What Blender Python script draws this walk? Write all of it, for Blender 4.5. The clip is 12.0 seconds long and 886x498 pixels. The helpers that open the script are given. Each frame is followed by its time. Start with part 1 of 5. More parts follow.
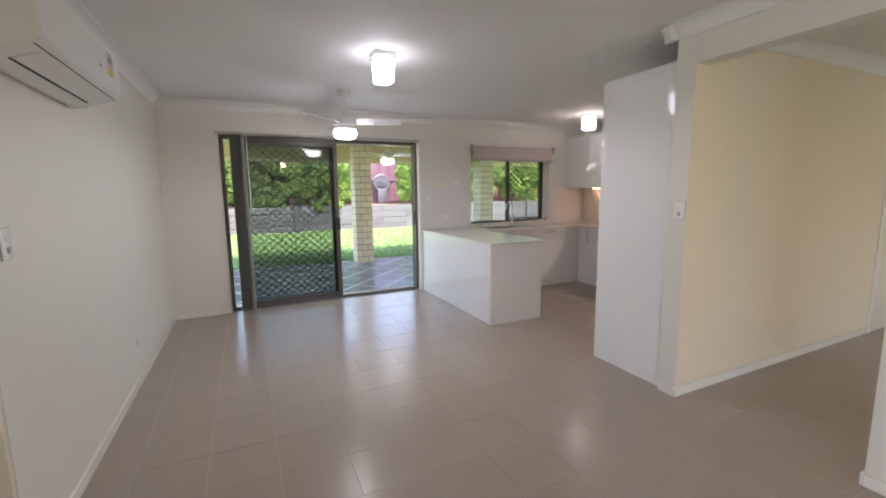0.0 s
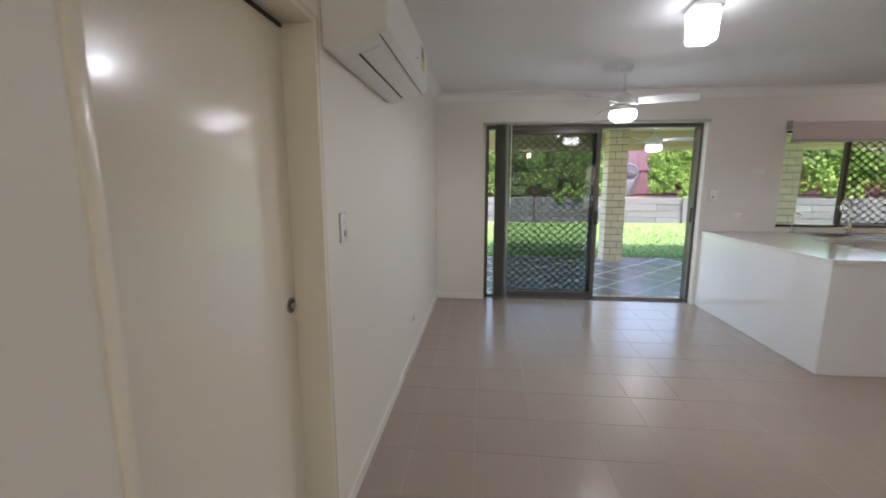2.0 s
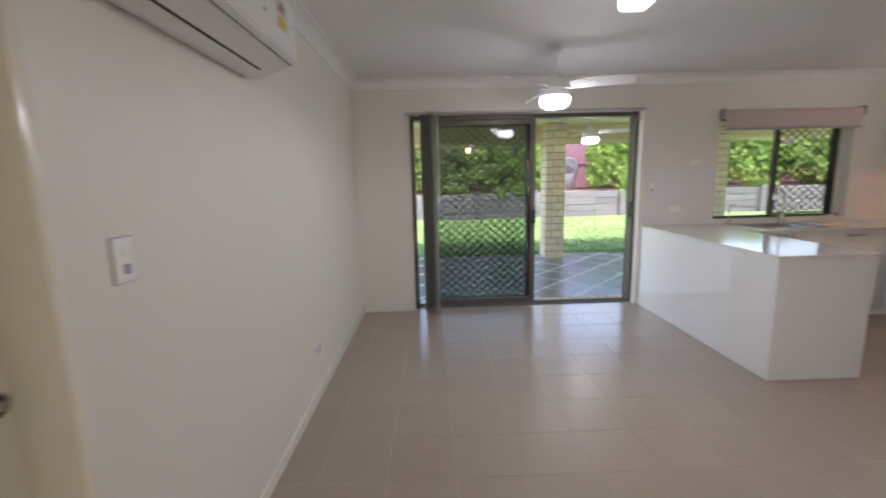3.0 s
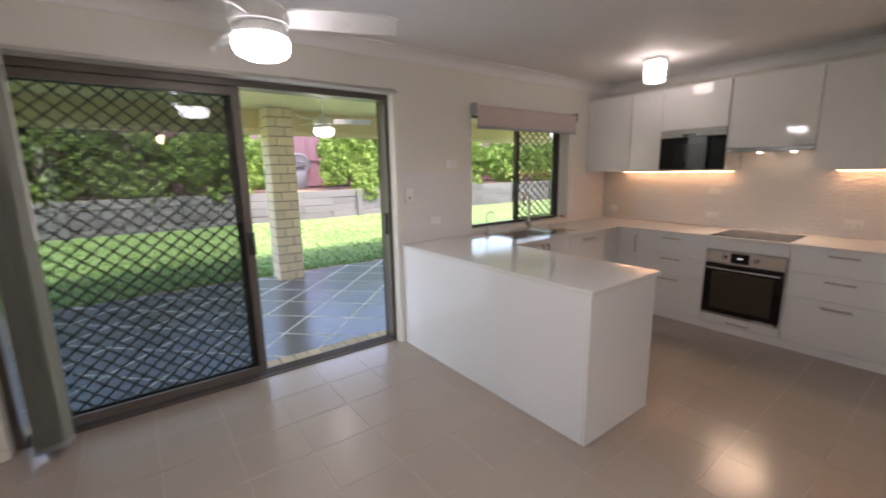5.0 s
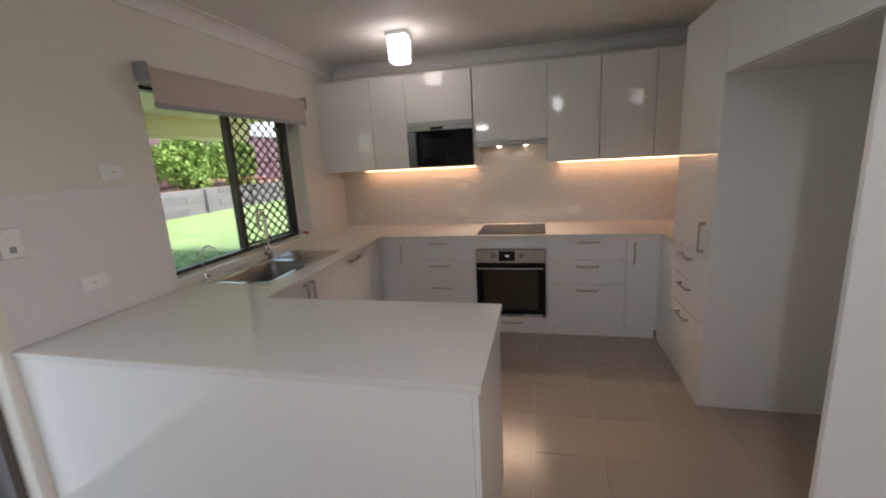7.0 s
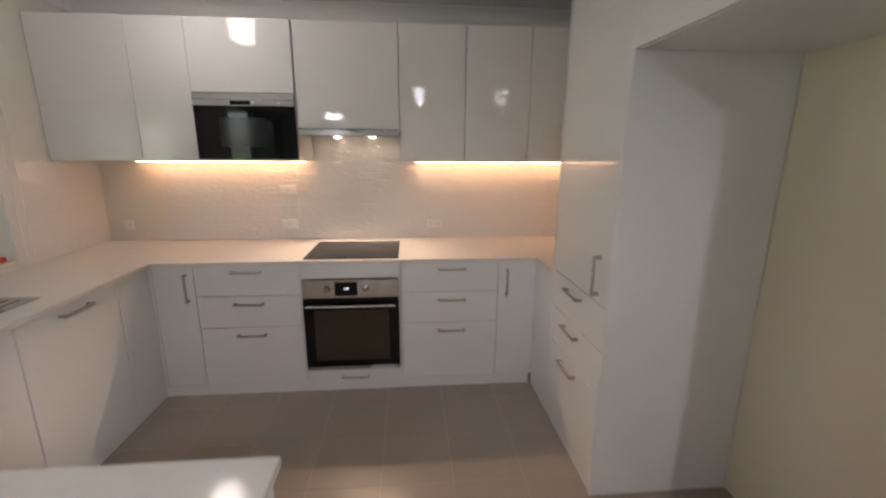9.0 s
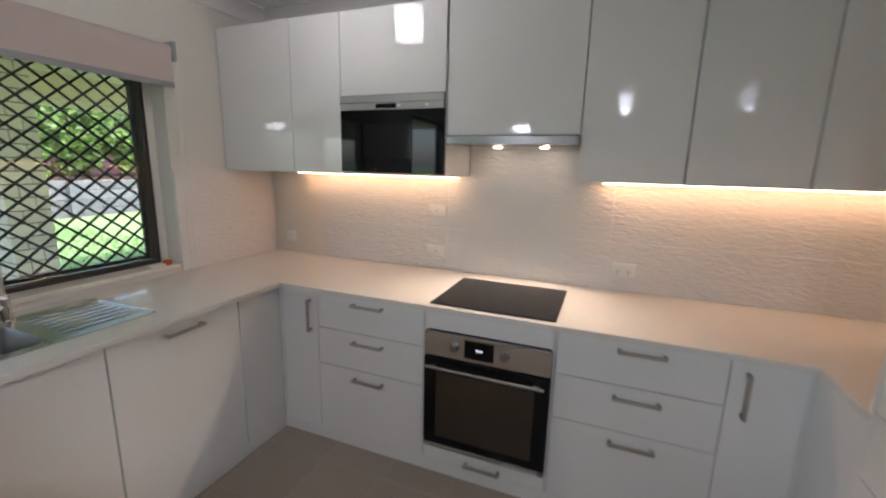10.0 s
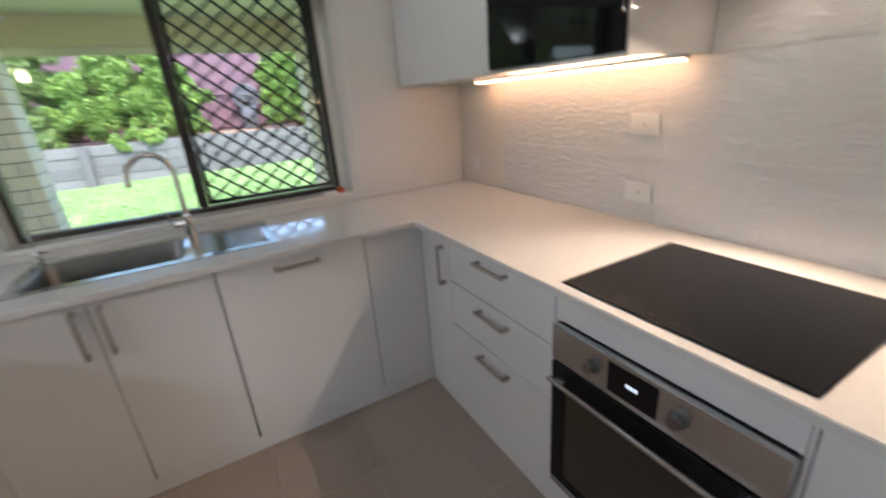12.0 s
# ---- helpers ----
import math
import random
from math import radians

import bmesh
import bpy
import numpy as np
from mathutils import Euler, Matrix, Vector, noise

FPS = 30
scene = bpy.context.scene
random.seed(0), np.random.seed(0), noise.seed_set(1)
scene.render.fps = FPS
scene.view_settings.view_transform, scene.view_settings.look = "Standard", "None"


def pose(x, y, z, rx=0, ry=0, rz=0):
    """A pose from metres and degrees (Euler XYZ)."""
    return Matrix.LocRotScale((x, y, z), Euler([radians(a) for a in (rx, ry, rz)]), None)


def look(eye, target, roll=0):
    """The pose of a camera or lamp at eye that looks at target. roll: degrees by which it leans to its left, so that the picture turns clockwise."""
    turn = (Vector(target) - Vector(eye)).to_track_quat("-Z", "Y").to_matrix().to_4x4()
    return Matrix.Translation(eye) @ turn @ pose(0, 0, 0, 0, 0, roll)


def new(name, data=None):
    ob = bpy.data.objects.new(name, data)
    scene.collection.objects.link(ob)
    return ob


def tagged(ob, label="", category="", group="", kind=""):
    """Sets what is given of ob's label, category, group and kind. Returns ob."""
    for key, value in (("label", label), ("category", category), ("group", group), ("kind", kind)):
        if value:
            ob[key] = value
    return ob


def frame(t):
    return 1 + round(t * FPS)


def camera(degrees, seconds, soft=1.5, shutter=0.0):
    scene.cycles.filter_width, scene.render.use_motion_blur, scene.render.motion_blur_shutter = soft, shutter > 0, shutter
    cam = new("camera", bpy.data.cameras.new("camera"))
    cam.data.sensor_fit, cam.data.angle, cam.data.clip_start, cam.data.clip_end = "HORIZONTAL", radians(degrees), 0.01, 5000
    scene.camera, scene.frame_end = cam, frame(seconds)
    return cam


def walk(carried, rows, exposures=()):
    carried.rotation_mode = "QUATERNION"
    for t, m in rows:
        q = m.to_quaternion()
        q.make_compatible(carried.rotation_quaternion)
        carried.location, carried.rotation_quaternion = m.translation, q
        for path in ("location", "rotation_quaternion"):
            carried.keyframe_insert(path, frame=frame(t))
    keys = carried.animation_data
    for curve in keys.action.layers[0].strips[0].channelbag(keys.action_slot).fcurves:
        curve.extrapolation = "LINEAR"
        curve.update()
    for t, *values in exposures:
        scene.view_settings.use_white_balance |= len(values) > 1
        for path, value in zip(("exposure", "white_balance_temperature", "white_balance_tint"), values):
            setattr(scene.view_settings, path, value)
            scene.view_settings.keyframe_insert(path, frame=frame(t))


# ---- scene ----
cam = camera(94.0, 12.0, soft=2.0, shutter=0.4)
PATH = [
    (0, (-0.066, 0.169, 1.415), (0.781, 1.96, 1.139), -0.7),
    (0.5, (-0.084, 0.098, 1.433), (0.728, 1.901, 1.134), -0.4),
    (1, (-0.133, 0.2, 1.423), (0.494, 2.077, 1.134), -0.0),
    (1.5, (-0.291, 0.415, 1.418), (-0.229, 2.395, 1.145), -0.3),
    (2, (-0.305, 0.594, 1.42), (-0.501, 2.559, 1.106), -0.0),
    (2.5, (-0.153, 0.849, 1.422), (-0.369, 2.815, 1.129), -1.4),
    (3, (-0.076, 1.161, 1.423), (-0.035, 3.134, 1.096), -1.5),
    (3.2, (-0.072, 1.295, 1.44), (0.18, 3.259, 1.155), -1.6),
    (4.8, (0.362, 2.501, 1.485), (1.422, 4.16, 1.136), -0.6),
    (5, (0.393, 2.609, 1.489), (1.567, 4.185, 1.116), -1.0),
    (5.5, (0.626, 2.955, 1.481), (2.158, 4.178, 1.082), -2.5),
    (6, (0.745, 3.282, 1.488), (2.533, 4.096, 1.114), -1.5),
    (6.5, (0.907, 3.469, 1.491), (2.8, 3.977, 1.097), -1.6),
    (6.7, (1.009, 3.523, 1.527), (2.901, 4.035, 1.125), -2.9),
    (8.3, (1.517, 3.691, 1.47), (3.435, 3.551, 0.922), -0.1),
    (8.5, (1.672, 3.598, 1.48), (3.591, 3.385, 0.959), 0.0),
    (9, (2.089, 3.477, 1.507), (4.029, 3.317, 1.05), 0.3),
    (9.5, (2.482, 3.456, 1.483), (4.421, 3.732, 1.078), -0.2),
    (10, (2.863, 3.399, 1.499), (4.688, 4.117, 1.105), 1.4),
    (10.5, (3.203, 3.42, 1.469), (4.959, 4.306, 1.105), 2.0),
    (11, (3.443, 3.406, 1.422), (4.76, 4.779, 0.806), 0.8),
    (11.5, (3.612, 3.318, 1.42), (4.234, 5.162, 0.953), -1.55),
    (12, (3.765, 3.363, 1.38), (4.654, 5.017, 0.691), -4.5),
]
walk(cam, [(t, look(eye, target, roll)) for t, eye, target, roll in PATH],
     exposures=[(0.0, 3.0, 6450, 22), (2.0, 2.82, 6400, 20), (3.0, 2.82, 6500, 22), (5.0, 2.84, 6800, 25), (6.5, 2.55, 6700, 22), (8.5, 2.98, 6600, 20),
                (9.0, 3.12, 6600, 20), (9.5, 3.22, 6400, 18), (10.0, 3.05, 6000, 16), (10.5, 3.0, 5700, 14), (11.0, 2.97, 5400, 11), (11.5, 3.03, 5500, 15), (12.0, 3.1, 5850, 15)])

# ---- world and sun ----
world = bpy.data.worlds.new("sky_world")
scene.world = world
world.use_nodes = True
wn = world.node_tree.nodes
sky = wn.new("ShaderNodeTexSky")
sky.sky_type, sky.sun_disc = "NISHITA", False
sky.sun_elevation, sky.sun_rotation = radians(58), radians(200)
sky.dust_density = 2.0
world.node_tree.links.new(sky.outputs[0], wn["Background"].inputs[0])
wn["Background"].inputs[1].default_value = 0.145
sun = new("sun", bpy.data.lights.new("sun", "SUN"))
sun.data.energy, sun.data.angle, sun.data.color = 1.5, radians(10), (1.0, 0.95, 0.86)
sun.matrix_world = look((0, 0, 30), (-7.0, 16.0, 0))   # high sun behind the house

# fill light, set as daylight in two added, unseen windows behind the walk
for eye, target, wide, watts in (((4.9, -5.33, 1.31), (4.9, 0.0, 1.31), 2.9, 2.0), ((-0.99, -3.0, 1.31), (5.0, -3.0, 1.31), 2.7, 9.0)):
    day = new("fill_daylight", bpy.data.lights.new("fill_daylight", "AREA"))
    day.data.shape, day.data.size, day.data.size_y = "RECTANGLE", wide, 1.5
    day.data.energy, day.data.color = watts, (0.93, 0.96, 1.0)
    day.matrix_world = look(eye, target)

# strengths of the lamps that the place has
LAMP_MAIN, LAMP_FAN, LAMP_KITCHEN, LAMP_PATIO = 1.6, 3.8, 1.6, 2.2
LAMP_LIVING = 12.0
LED_STRIP, HOOD_SPOT = 1.9, 5.0
HOOD_WATTS = 3.2
DOWN_MAIN, DOOR_SKY = 7.6, 1.5

# sky light in the opening of the sliding door
day = new("door_daylight", bpy.data.lights.new("door_daylight", "AREA"))
day.data.shape, day.data.size, day.data.size_y = "RECTANGLE", 2.3, 1.98
day.data.energy, day.data.color = DOOR_SKY, (0.76, 0.89, 1.0)
day.matrix_world = look((0.92, 5.80, 1.03), (0.92, 0.0, 1.03))

# ---- plan, metres ----
WX, EX, NY, SY = -0.88, 5.16, 5.60, -5.2     # inner faces of the walls
NO = 5.84                                     # outer face of the north wall
CEIL = 2.44
HX, HY0, HY1 = 2.50, 1.91, 2.04               # opening to the hall; wall behind the pantry
SD0, SD1, SDT = -0.30, 2.145, 2.095           # sliding door opening
WN0, WN1, WNB, WNT = 2.97, 4.43, 0.90, 2.00   # kitchen window opening
CT, CTH = 0.878, 0.026                        # worktop height and thickness


# ---- materials ----
def mat(name, color, rough=0.5, metal=0.0, vary=0.06, scale=6.0, fine=60.0, bump=0.0, bump_scale=None,
        rough_vary=0.08, per_piece=0.0, stretch=(1, 1, 1), coat=0.0, spec=0.5, island=0.0, tint=None):
    m = bpy.data.materials.new(name)
    m.use_nodes = True
    nt = m.node_tree
    n, l = nt.nodes, nt.links
    b = n["Principled BSDF"]
    b.inputs["Roughness"].default_value = rough
    b.inputs["Metallic"].default_value = metal
    b.inputs["Specular IOR Level"].default_value = spec
    b.inputs["Coat Weight"].default_value = coat
    b.inputs["Coat Roughness"].default_value = 0.06
    tc = n.new("ShaderNodeTexCoord")
    mp = n.new("ShaderNodeMapping")
    mp.inputs["Scale"].default_value = stretch
    l.new(tc.outputs["Object"], mp.inputs[0])
    big, small = n.new("ShaderNodeTexNoise"), n.new("ShaderNodeTexNoise")
    big.inputs["Scale"].default_value, small.inputs["Scale"].default_value = scale, fine
    big.inputs["Detail"].default_value = 4
    for t in (big, small):
        l.new(mp.outputs[0], t.inputs["Vector"])
    mix = n.new("ShaderNodeMath")
    mix.operation = "ADD"
    l.new(big.outputs[0], mix.inputs[0])
    l.new(small.outputs[0], mix.inputs[1])
    rng = n.new("ShaderNodeMapRange")
    rng.inputs["From Min"].default_value, rng.inputs["From Max"].default_value = 0.6, 1.4
    rng.inputs["To Min"].default_value, rng.inputs["To Max"].default_value = 1 - vary, 1 + vary
    l.new(mix.outputs[0], rng.inputs["Value"])
    value = rng.outputs[0]
    for amount, node, out in ((per_piece, "ShaderNodeObjectInfo", "Random"), (island, "ShaderNodeNewGeometry", "Random Per Island")):
        if amount:
            info = n.new(node)
            r2 = n.new("ShaderNodeMapRange")
            r2.inputs["To Min"].default_value, r2.inputs["To Max"].default_value = 1 - amount, 1 + amount
            l.new(info.outputs[out], r2.inputs["Value"])
            mul = n.new("ShaderNodeMath")
            mul.operation = "MULTIPLY"
            l.new(value, mul.inputs[0])
            l.new(r2.outputs[0], mul.inputs[1])
            value = mul.outputs[0]
    col = n.new("ShaderNodeVectorMath")
    col.operation = "SCALE"
    col.inputs[0].default_value = color
    if tint:
        cm = n.new("ShaderNodeMix")
        cm.data_type = "RGBA"
        cm.inputs["A"].default_value, cm.inputs["B"].default_value = (*color, 1), (*tint, 1)
        l.new(big.outputs[0], cm.inputs["Factor"])
        l.new(cm.outputs["Result"], col.inputs[0])
    l.new(value, col.inputs["Scale"])
    l.new(col.outputs[0], b.inputs["Base Color"])
    rr = n.new("ShaderNodeMapRange")
    rr.inputs["From Min"].default_value, rr.inputs["From Max"].default_value = 0.3, 0.7
    rr.inputs["To Min"].default_value, rr.inputs["To Max"].default_value = rough * (1 - rough_vary), min(1, rough * (1 + rough_vary))
    l.new(big.outputs[0], rr.inputs["Value"])
    l.new(rr.outputs[0], b.inputs["Roughness"])
    if bump:
        bp = n.new("ShaderNodeBump")
        bp.inputs["Strength"].default_value = bump
        bp.inputs["Distance"].default_value = 0.01
        tex = small
        if bump_scale:
            tex = n.new("ShaderNodeTexNoise")
            tex.inputs["Scale"].default_value = bump_scale
            tex.inputs["Detail"].default_value = 3
            l.new(mp.outputs[0], tex.inputs["Vector"])
        l.new(tex.outputs[0], bp.inputs["Height"])
        l.new(bp.outputs[0], b.inputs["Normal"])
    return m


def glow(name, color, strength):
    m = bpy.data.materials.new(name)
    m.use_nodes = True
    b = m.node_tree.nodes["Principled BSDF"]
    b.inputs["Base Color"].default_value = (0.9, 0.9, 0.9, 1)
    b.inputs["Emission Color"].default_value = (*color, 1)
    b.inputs["Emission Strength"].default_value = strength
    return m


def glass(name, tint=(1, 1, 1), rough=0.0):
    m = bpy.data.materials.new(name)
    m.use_nodes = True
    nt = m.node_tree
    n, l = nt.nodes, nt.links
    n.remove(n["Principled BSDF"])
    clear, gloss, mix, lw = n.new("ShaderNodeBsdfTransparent"), n.new("ShaderNodeBsdfGlossy"), n.new("ShaderNodeMixShader"), n.new("ShaderNodeLayerWeight")
    fr, ad = n.new("ShaderNodeMath"), n.new("ShaderNodeMath")
    clear.inputs[0].default_value = (*tint, 1)
    gloss.inputs["Roughness"].default_value = rough
    fr.operation, ad.operation = "POWER", "MULTIPLY_ADD"
    fr.inputs[1].default_value, ad.inputs[1].default_value, ad.inputs[2].default_value = 4.0, 0.5, 0.035
    l.new(lw.outputs["Facing"], fr.inputs[0])
    l.new(fr.outputs[0], ad.inputs[0])
    l.new(ad.outputs[0], mix.inputs[0])
    l.new(clear.outputs[0], mix.inputs[1])
    l.new(gloss.outputs[0], mix.inputs[2])
    l.new(mix.outputs[0], n["Material Output"].inputs[0])
    return m


M_WALL = mat("painted_plaster", (0.735, 0.71, 0.645), 0.42, vary=0.02, scale=1.5, fine=220, bump=0.03, bump_scale=260)
M_CREAM = mat("cream_painted_plaster", (0.78, 0.68, 0.53), 0.45, vary=0.02, scale=1.5, fine=220, bump=0.03, bump_scale=260)
M_CEIL = mat("ceiling_paint", (0.80, 0.79, 0.77), 0.75, vary=0.015, scale=1.2, fine=180, bump=0.02, bump_scale=200)
M_TRIM = mat("gloss_trim_paint", (0.80, 0.77, 0.70), 0.22, vary=0.02, scale=4, fine=90, bump=0.02, bump_scale=50)
M_DOOR = mat("gloss_cream_door_paint", (0.78, 0.73, 0.62), 0.16, vary=0.02, scale=3, fine=80, bump=0.012, bump_scale=18)
M_TILE = mat("taupe_floor_tile", (0.385, 0.320, 0.268), 0.23, vary=0.02, scale=3, fine=160, bump=0.010, bump_scale=9, per_piece=0.014, rough_vary=0.05)
M_GROUT = mat("pale_grout", (0.46, 0.395, 0.335), 0.8, vary=0.1, scale=20, fine=200, bump=0.1)
M_GLOSS = mat("gloss_white_laminate", (0.80, 0.80, 0.79), 0.045, vary=0.012, scale=2, fine=60, bump=0.004, bump_scale=5, spec=0.55)
M_CARCASS = mat("white_melamine", (0.74, 0.74, 0.73), 0.35, vary=0.02)
M_STONE = mat("white_engineered_stone", (0.74, 0.73, 0.70), 0.09, vary=0.03, scale=40, fine=380, spec=0.5)
M_STEEL = mat("brushed_stainless_steel", (0.55, 0.555, 0.56), 0.27, metal=1, vary=0.012, scale=2, fine=500, rough_vary=0.03)
M_SINK = mat("satin_stainless_steel", (0.50, 0.50, 0.49), 0.20, metal=1, vary=0.01, scale=3, fine=60, rough_vary=0.02)
M_HOODS = mat("satin_hood_steel", (0.33, 0.33, 0.33), 0.22, metal=1, vary=0.02, scale=3, fine=300, rough_vary=0.03)
M_STRIP = mat("brushed_control_strip_steel", (0.42, 0.415, 0.41), 0.42, metal=0.7, vary=0.02, scale=3, fine=400, rough_vary=0.03)
M_CHROME = mat("chrome", (0.75, 0.75, 0.74), 0.06, metal=1, vary=0.02)
M_HANDLE = mat("brushed_nickel", (0.48, 0.45, 0.41), 0.32, metal=1, vary=0.04, fine=160)
M_BLACKGL = mat("black_glass", (0.006, 0.006, 0.007), 0.04, vary=0.02, spec=0.28)
M_OVENGL = mat("smoked_oven_glass", (0.045, 0.036, 0.026), 0.06, vary=0.1, scale=3)
M_HOB = mat("ceramic_hob_glass", (0.010, 0.010, 0.011), 0.10, vary=0.1, scale=8, spec=0.28)
M_BRONZE = mat("bronze_anodised_aluminium", (0.048, 0.040, 0.034), 0.35, metal=0.3, vary=0.06, scale=5, fine=120)
M_TAUPE = mat("taupe_aluminium", (0.115, 0.098, 0.084), 0.35, metal=0.3, vary=0.05, scale=5, fine=120)
M_BLACK = mat("black_powder_coat", (0.010, 0.010, 0.010), 0.45, vary=0.08)
M_PLASTIC = mat("white_switch_plastic", (0.86, 0.86, 0.84), 0.25, vary=0.01)
M_ACW = mat("white_appliance_plastic", (0.80, 0.79, 0.77), 0.32, vary=0.015, scale=4, fine=90)
M_DARK = mat("dark_gap", (0.02, 0.02, 0.02), 0.6, vary=0.05)
M_BLINDV = mat("grey_green_vertical_blind_fabric", (0.28, 0.285, 0.24), 0.85, vary=0.14, scale=14, fine=160, stretch=(1, 1, 0.06), bump=0.08)
M_ROLLER = mat("blush_roller_blind_fabric", (0.56, 0.47, 0.44), 0.85, vary=0.05, scale=8, fine=260, bump=0.05, bump_scale=400)
M_TRACK = mat("pale_taupe_aluminium", (0.46, 0.44, 0.40), 0.4, metal=0.2, vary=0.03)
M_RAIL = mat("grey_bottom_rail", (0.33, 0.33, 0.34), 0.5, vary=0.03)
M_FANW = mat("white_fan_enamel", (0.74, 0.74, 0.72), 0.28, vary=0.02)
M_TINTED = glass("grey_tinted_door_glass", (0.56, 0.60, 0.59))
# bowl steel darkened in colour for the shade and dark reflections inside it
M_BOWL = mat("shaded_sink_bowl_steel", (0.26, 0.26, 0.25), 0.34, metal=1, vary=0.08, scale=10)
M_GLASS = glass("clear_window_glass", (0.89, 0.91, 0.90))
M_GLOW_MAIN = glow("lit_frosted_glass_cool", (0.88, 0.94, 1.0), LAMP_MAIN)
M_GLOW_FAN = glow("lit_fan_globe", (0.94, 0.97, 1.0), LAMP_FAN)
M_GLOW_KIT = glow("lit_frosted_glass_neutral", (1.0, 0.95, 0.88), LAMP_KITCHEN)
M_GLOW_LIV = glow("lit_frosted_glass_warm", (1.0, 0.70, 0.40), LAMP_LIVING)
M_GLOW_PATIO = glow("lit_patio_globe", (1.0, 0.95, 0.9), LAMP_PATIO)
M_GLOW_LED = glow("warm_led_strip", (1.0, 0.54, 0.26), LED_STRIP)
M_GLOW_SPOT = glow("warm_hood_spot", (1.0, 0.78, 0.54), HOOD_SPOT)
M_GLOW_DIGIT = glow("lit_clock_digits", (0.8, 0.9, 1.0), 0.16)


def wave_tile():
    """White glazed wall tile with a rippled relief."""
    m = mat("white_rippled_wall_tile", (0.76, 0.75, 0.74), 0.05, vary=0.012, scale=3, fine=40, per_piece=0.015, spec=0.55)
    n, l = m.node_tree.nodes, m.node_tree.links
    tc, mp, wv, bp = n.new("ShaderNodeTexCoord"), n.new("ShaderNodeMapping"), n.new("ShaderNodeTexNoise"), n.new("ShaderNodeBump")
    mp.inputs["Scale"].default_value = (22, 22, 66)
    wv.inputs["Scale"].default_value, wv.inputs["Detail"].default_value, wv.inputs["Distortion"].default_value = 1.0, 1.5, 0.6
    bp.inputs["Strength"].default_value, bp.inputs["Distance"].default_value = 0.42, 0.012
    l.new(tc.outputs["Object"], mp.inputs[0])
    l.new(mp.outputs[0], wv.inputs["Vector"])
    l.new(wv.outputs[0], bp.inputs["Height"])
    l.new(bp.outputs[0], n["Principled BSDF"].inputs["Normal"])
    return m


M_SPLASH = wave_tile()


# ---- mesh helpers ----
ORIGIN = {}


def box(bm, x0, x1, y0, y1, z0, z1, bevel=0.0, seg=1):
    """A box between two corners, its edges rounded by bevel."""
    r = bmesh.ops.create_cube(bm, size=1)
    vs = r["verts"]
    for v in vs:
        v.co = Vector((x0 + (v.co.x + 0.5) * (x1 - x0), y0 + (v.co.y + 0.5) * (y1 - y0), z0 + (v.co.z + 0.5) * (z1 - z0)))
    if bevel:
        es = list({e for v in vs for e in v.link_edges})
        bmesh.ops.bevel(bm, geom=es, offset=bevel, segments=seg, profile=0.5, affect="EDGES", clamp_overlap=True)
    return bm


def cyl(bm, a, b, r, r2=None, seg=20):
    """A round bar from a to b."""
    a, b = Vector(a), Vector(b)
    q = (b - a).to_track_quat("Z", "Y").to_matrix().to_4x4()
    bmesh.ops.create_cone(bm, cap_ends=True, segments=seg, radius1=r, radius2=r if r2 is None else r2, depth=(b - a).length,
                          matrix=Matrix.Translation((a + b) / 2) @ q)
    return bm


def tube(bm, pts, r, seg=12):
    """A round tube along a line of points."""
    rings = []
    pts = [Vector(p) for p in pts]
    for i, p in enumerate(pts):
        d = (pts[min(i + 1, len(pts) - 1)] - pts[max(i - 1, 0)]).normalized()
        side = d.cross(Vector((0.31, 0.95, 0.02))).normalized()
        up = d.cross(side)
        rings.append([bm.verts.new(p + r * (math.cos(2 * math.pi * k / seg) * side + math.sin(2 * math.pi * k / seg) * up)) for k in range(seg)])
    for a, b in zip(rings, rings[1:]):
        for k in range(seg):
            bm.faces.new((a[k], a[(k + 1) % seg], b[(k + 1) % seg], b[k]))
    bm.faces.new(rings[0][::-1])
    bm.faces.new(rings[-1])
    return bm


def lathe(bm, profile, cx, cy, seg=28):
    """A turned body: profile rows of radius and height about the upright axis at cx, cy."""
    rings = [[bm.verts.new((cx + r * math.cos(2 * math.pi * k / seg), cy + r * math.sin(2 * math.pi * k / seg), z)) for k in range(seg)] for r, z in profile]
    for a, b in zip(rings, rings[1:]):
        for k in range(seg):
            bm.faces.new((a[k], a[(k + 1) % seg], b[(k + 1) % seg], b[k]))
    bm.faces.new(rings[0][::-1])
    bm.faces.new(rings[-1])
    return bm


def fb(bm, face, p, a0, a1, z0, z1, d0, d1, bevel=0.0, seg=1):
    """A box on the upright plane p: a along the wall, d outward from it. face: the way it looks, such as x- or y+."""
    s = 1 if face[1] == "+" else -1
    lo, hi = sorted((p + s * d0, p + s * d1))
    a0, a1 = sorted((a0, a1))
    return box(bm, lo, hi, a0, a1, z0, z1, bevel, seg) if face[0] == "x" else box(bm, a0, a1, lo, hi, z0, z1, bevel, seg)


def at(face, p, a, z, d):
    s = 1 if face[1] == "+" else -1
    return (p + s * d, a, z) if face[0] == "x" else (a, p + s * d, z)


def finish(bm, name, smooth):
    bmesh.ops.recalc_face_normals(bm, faces=bm.faces)
    me = bpy.data.meshes.new(name)
    bm.to_mesh(me)
    bm.free()
    if smooth:
        for f in me.polygons:
            f.use_smooth = True
        me.set_sharp_from_angle(angle=radians(38))
    return me


def thing(name, base, label, category, group=""):
    """An empty at the base of a thing, which its parts hang on."""
    ob = new(name)
    ob.location = base
    ob.empty_display_size = 0.1
    ORIGIN[ob] = Vector(base)
    return tagged(ob, label, category, group)


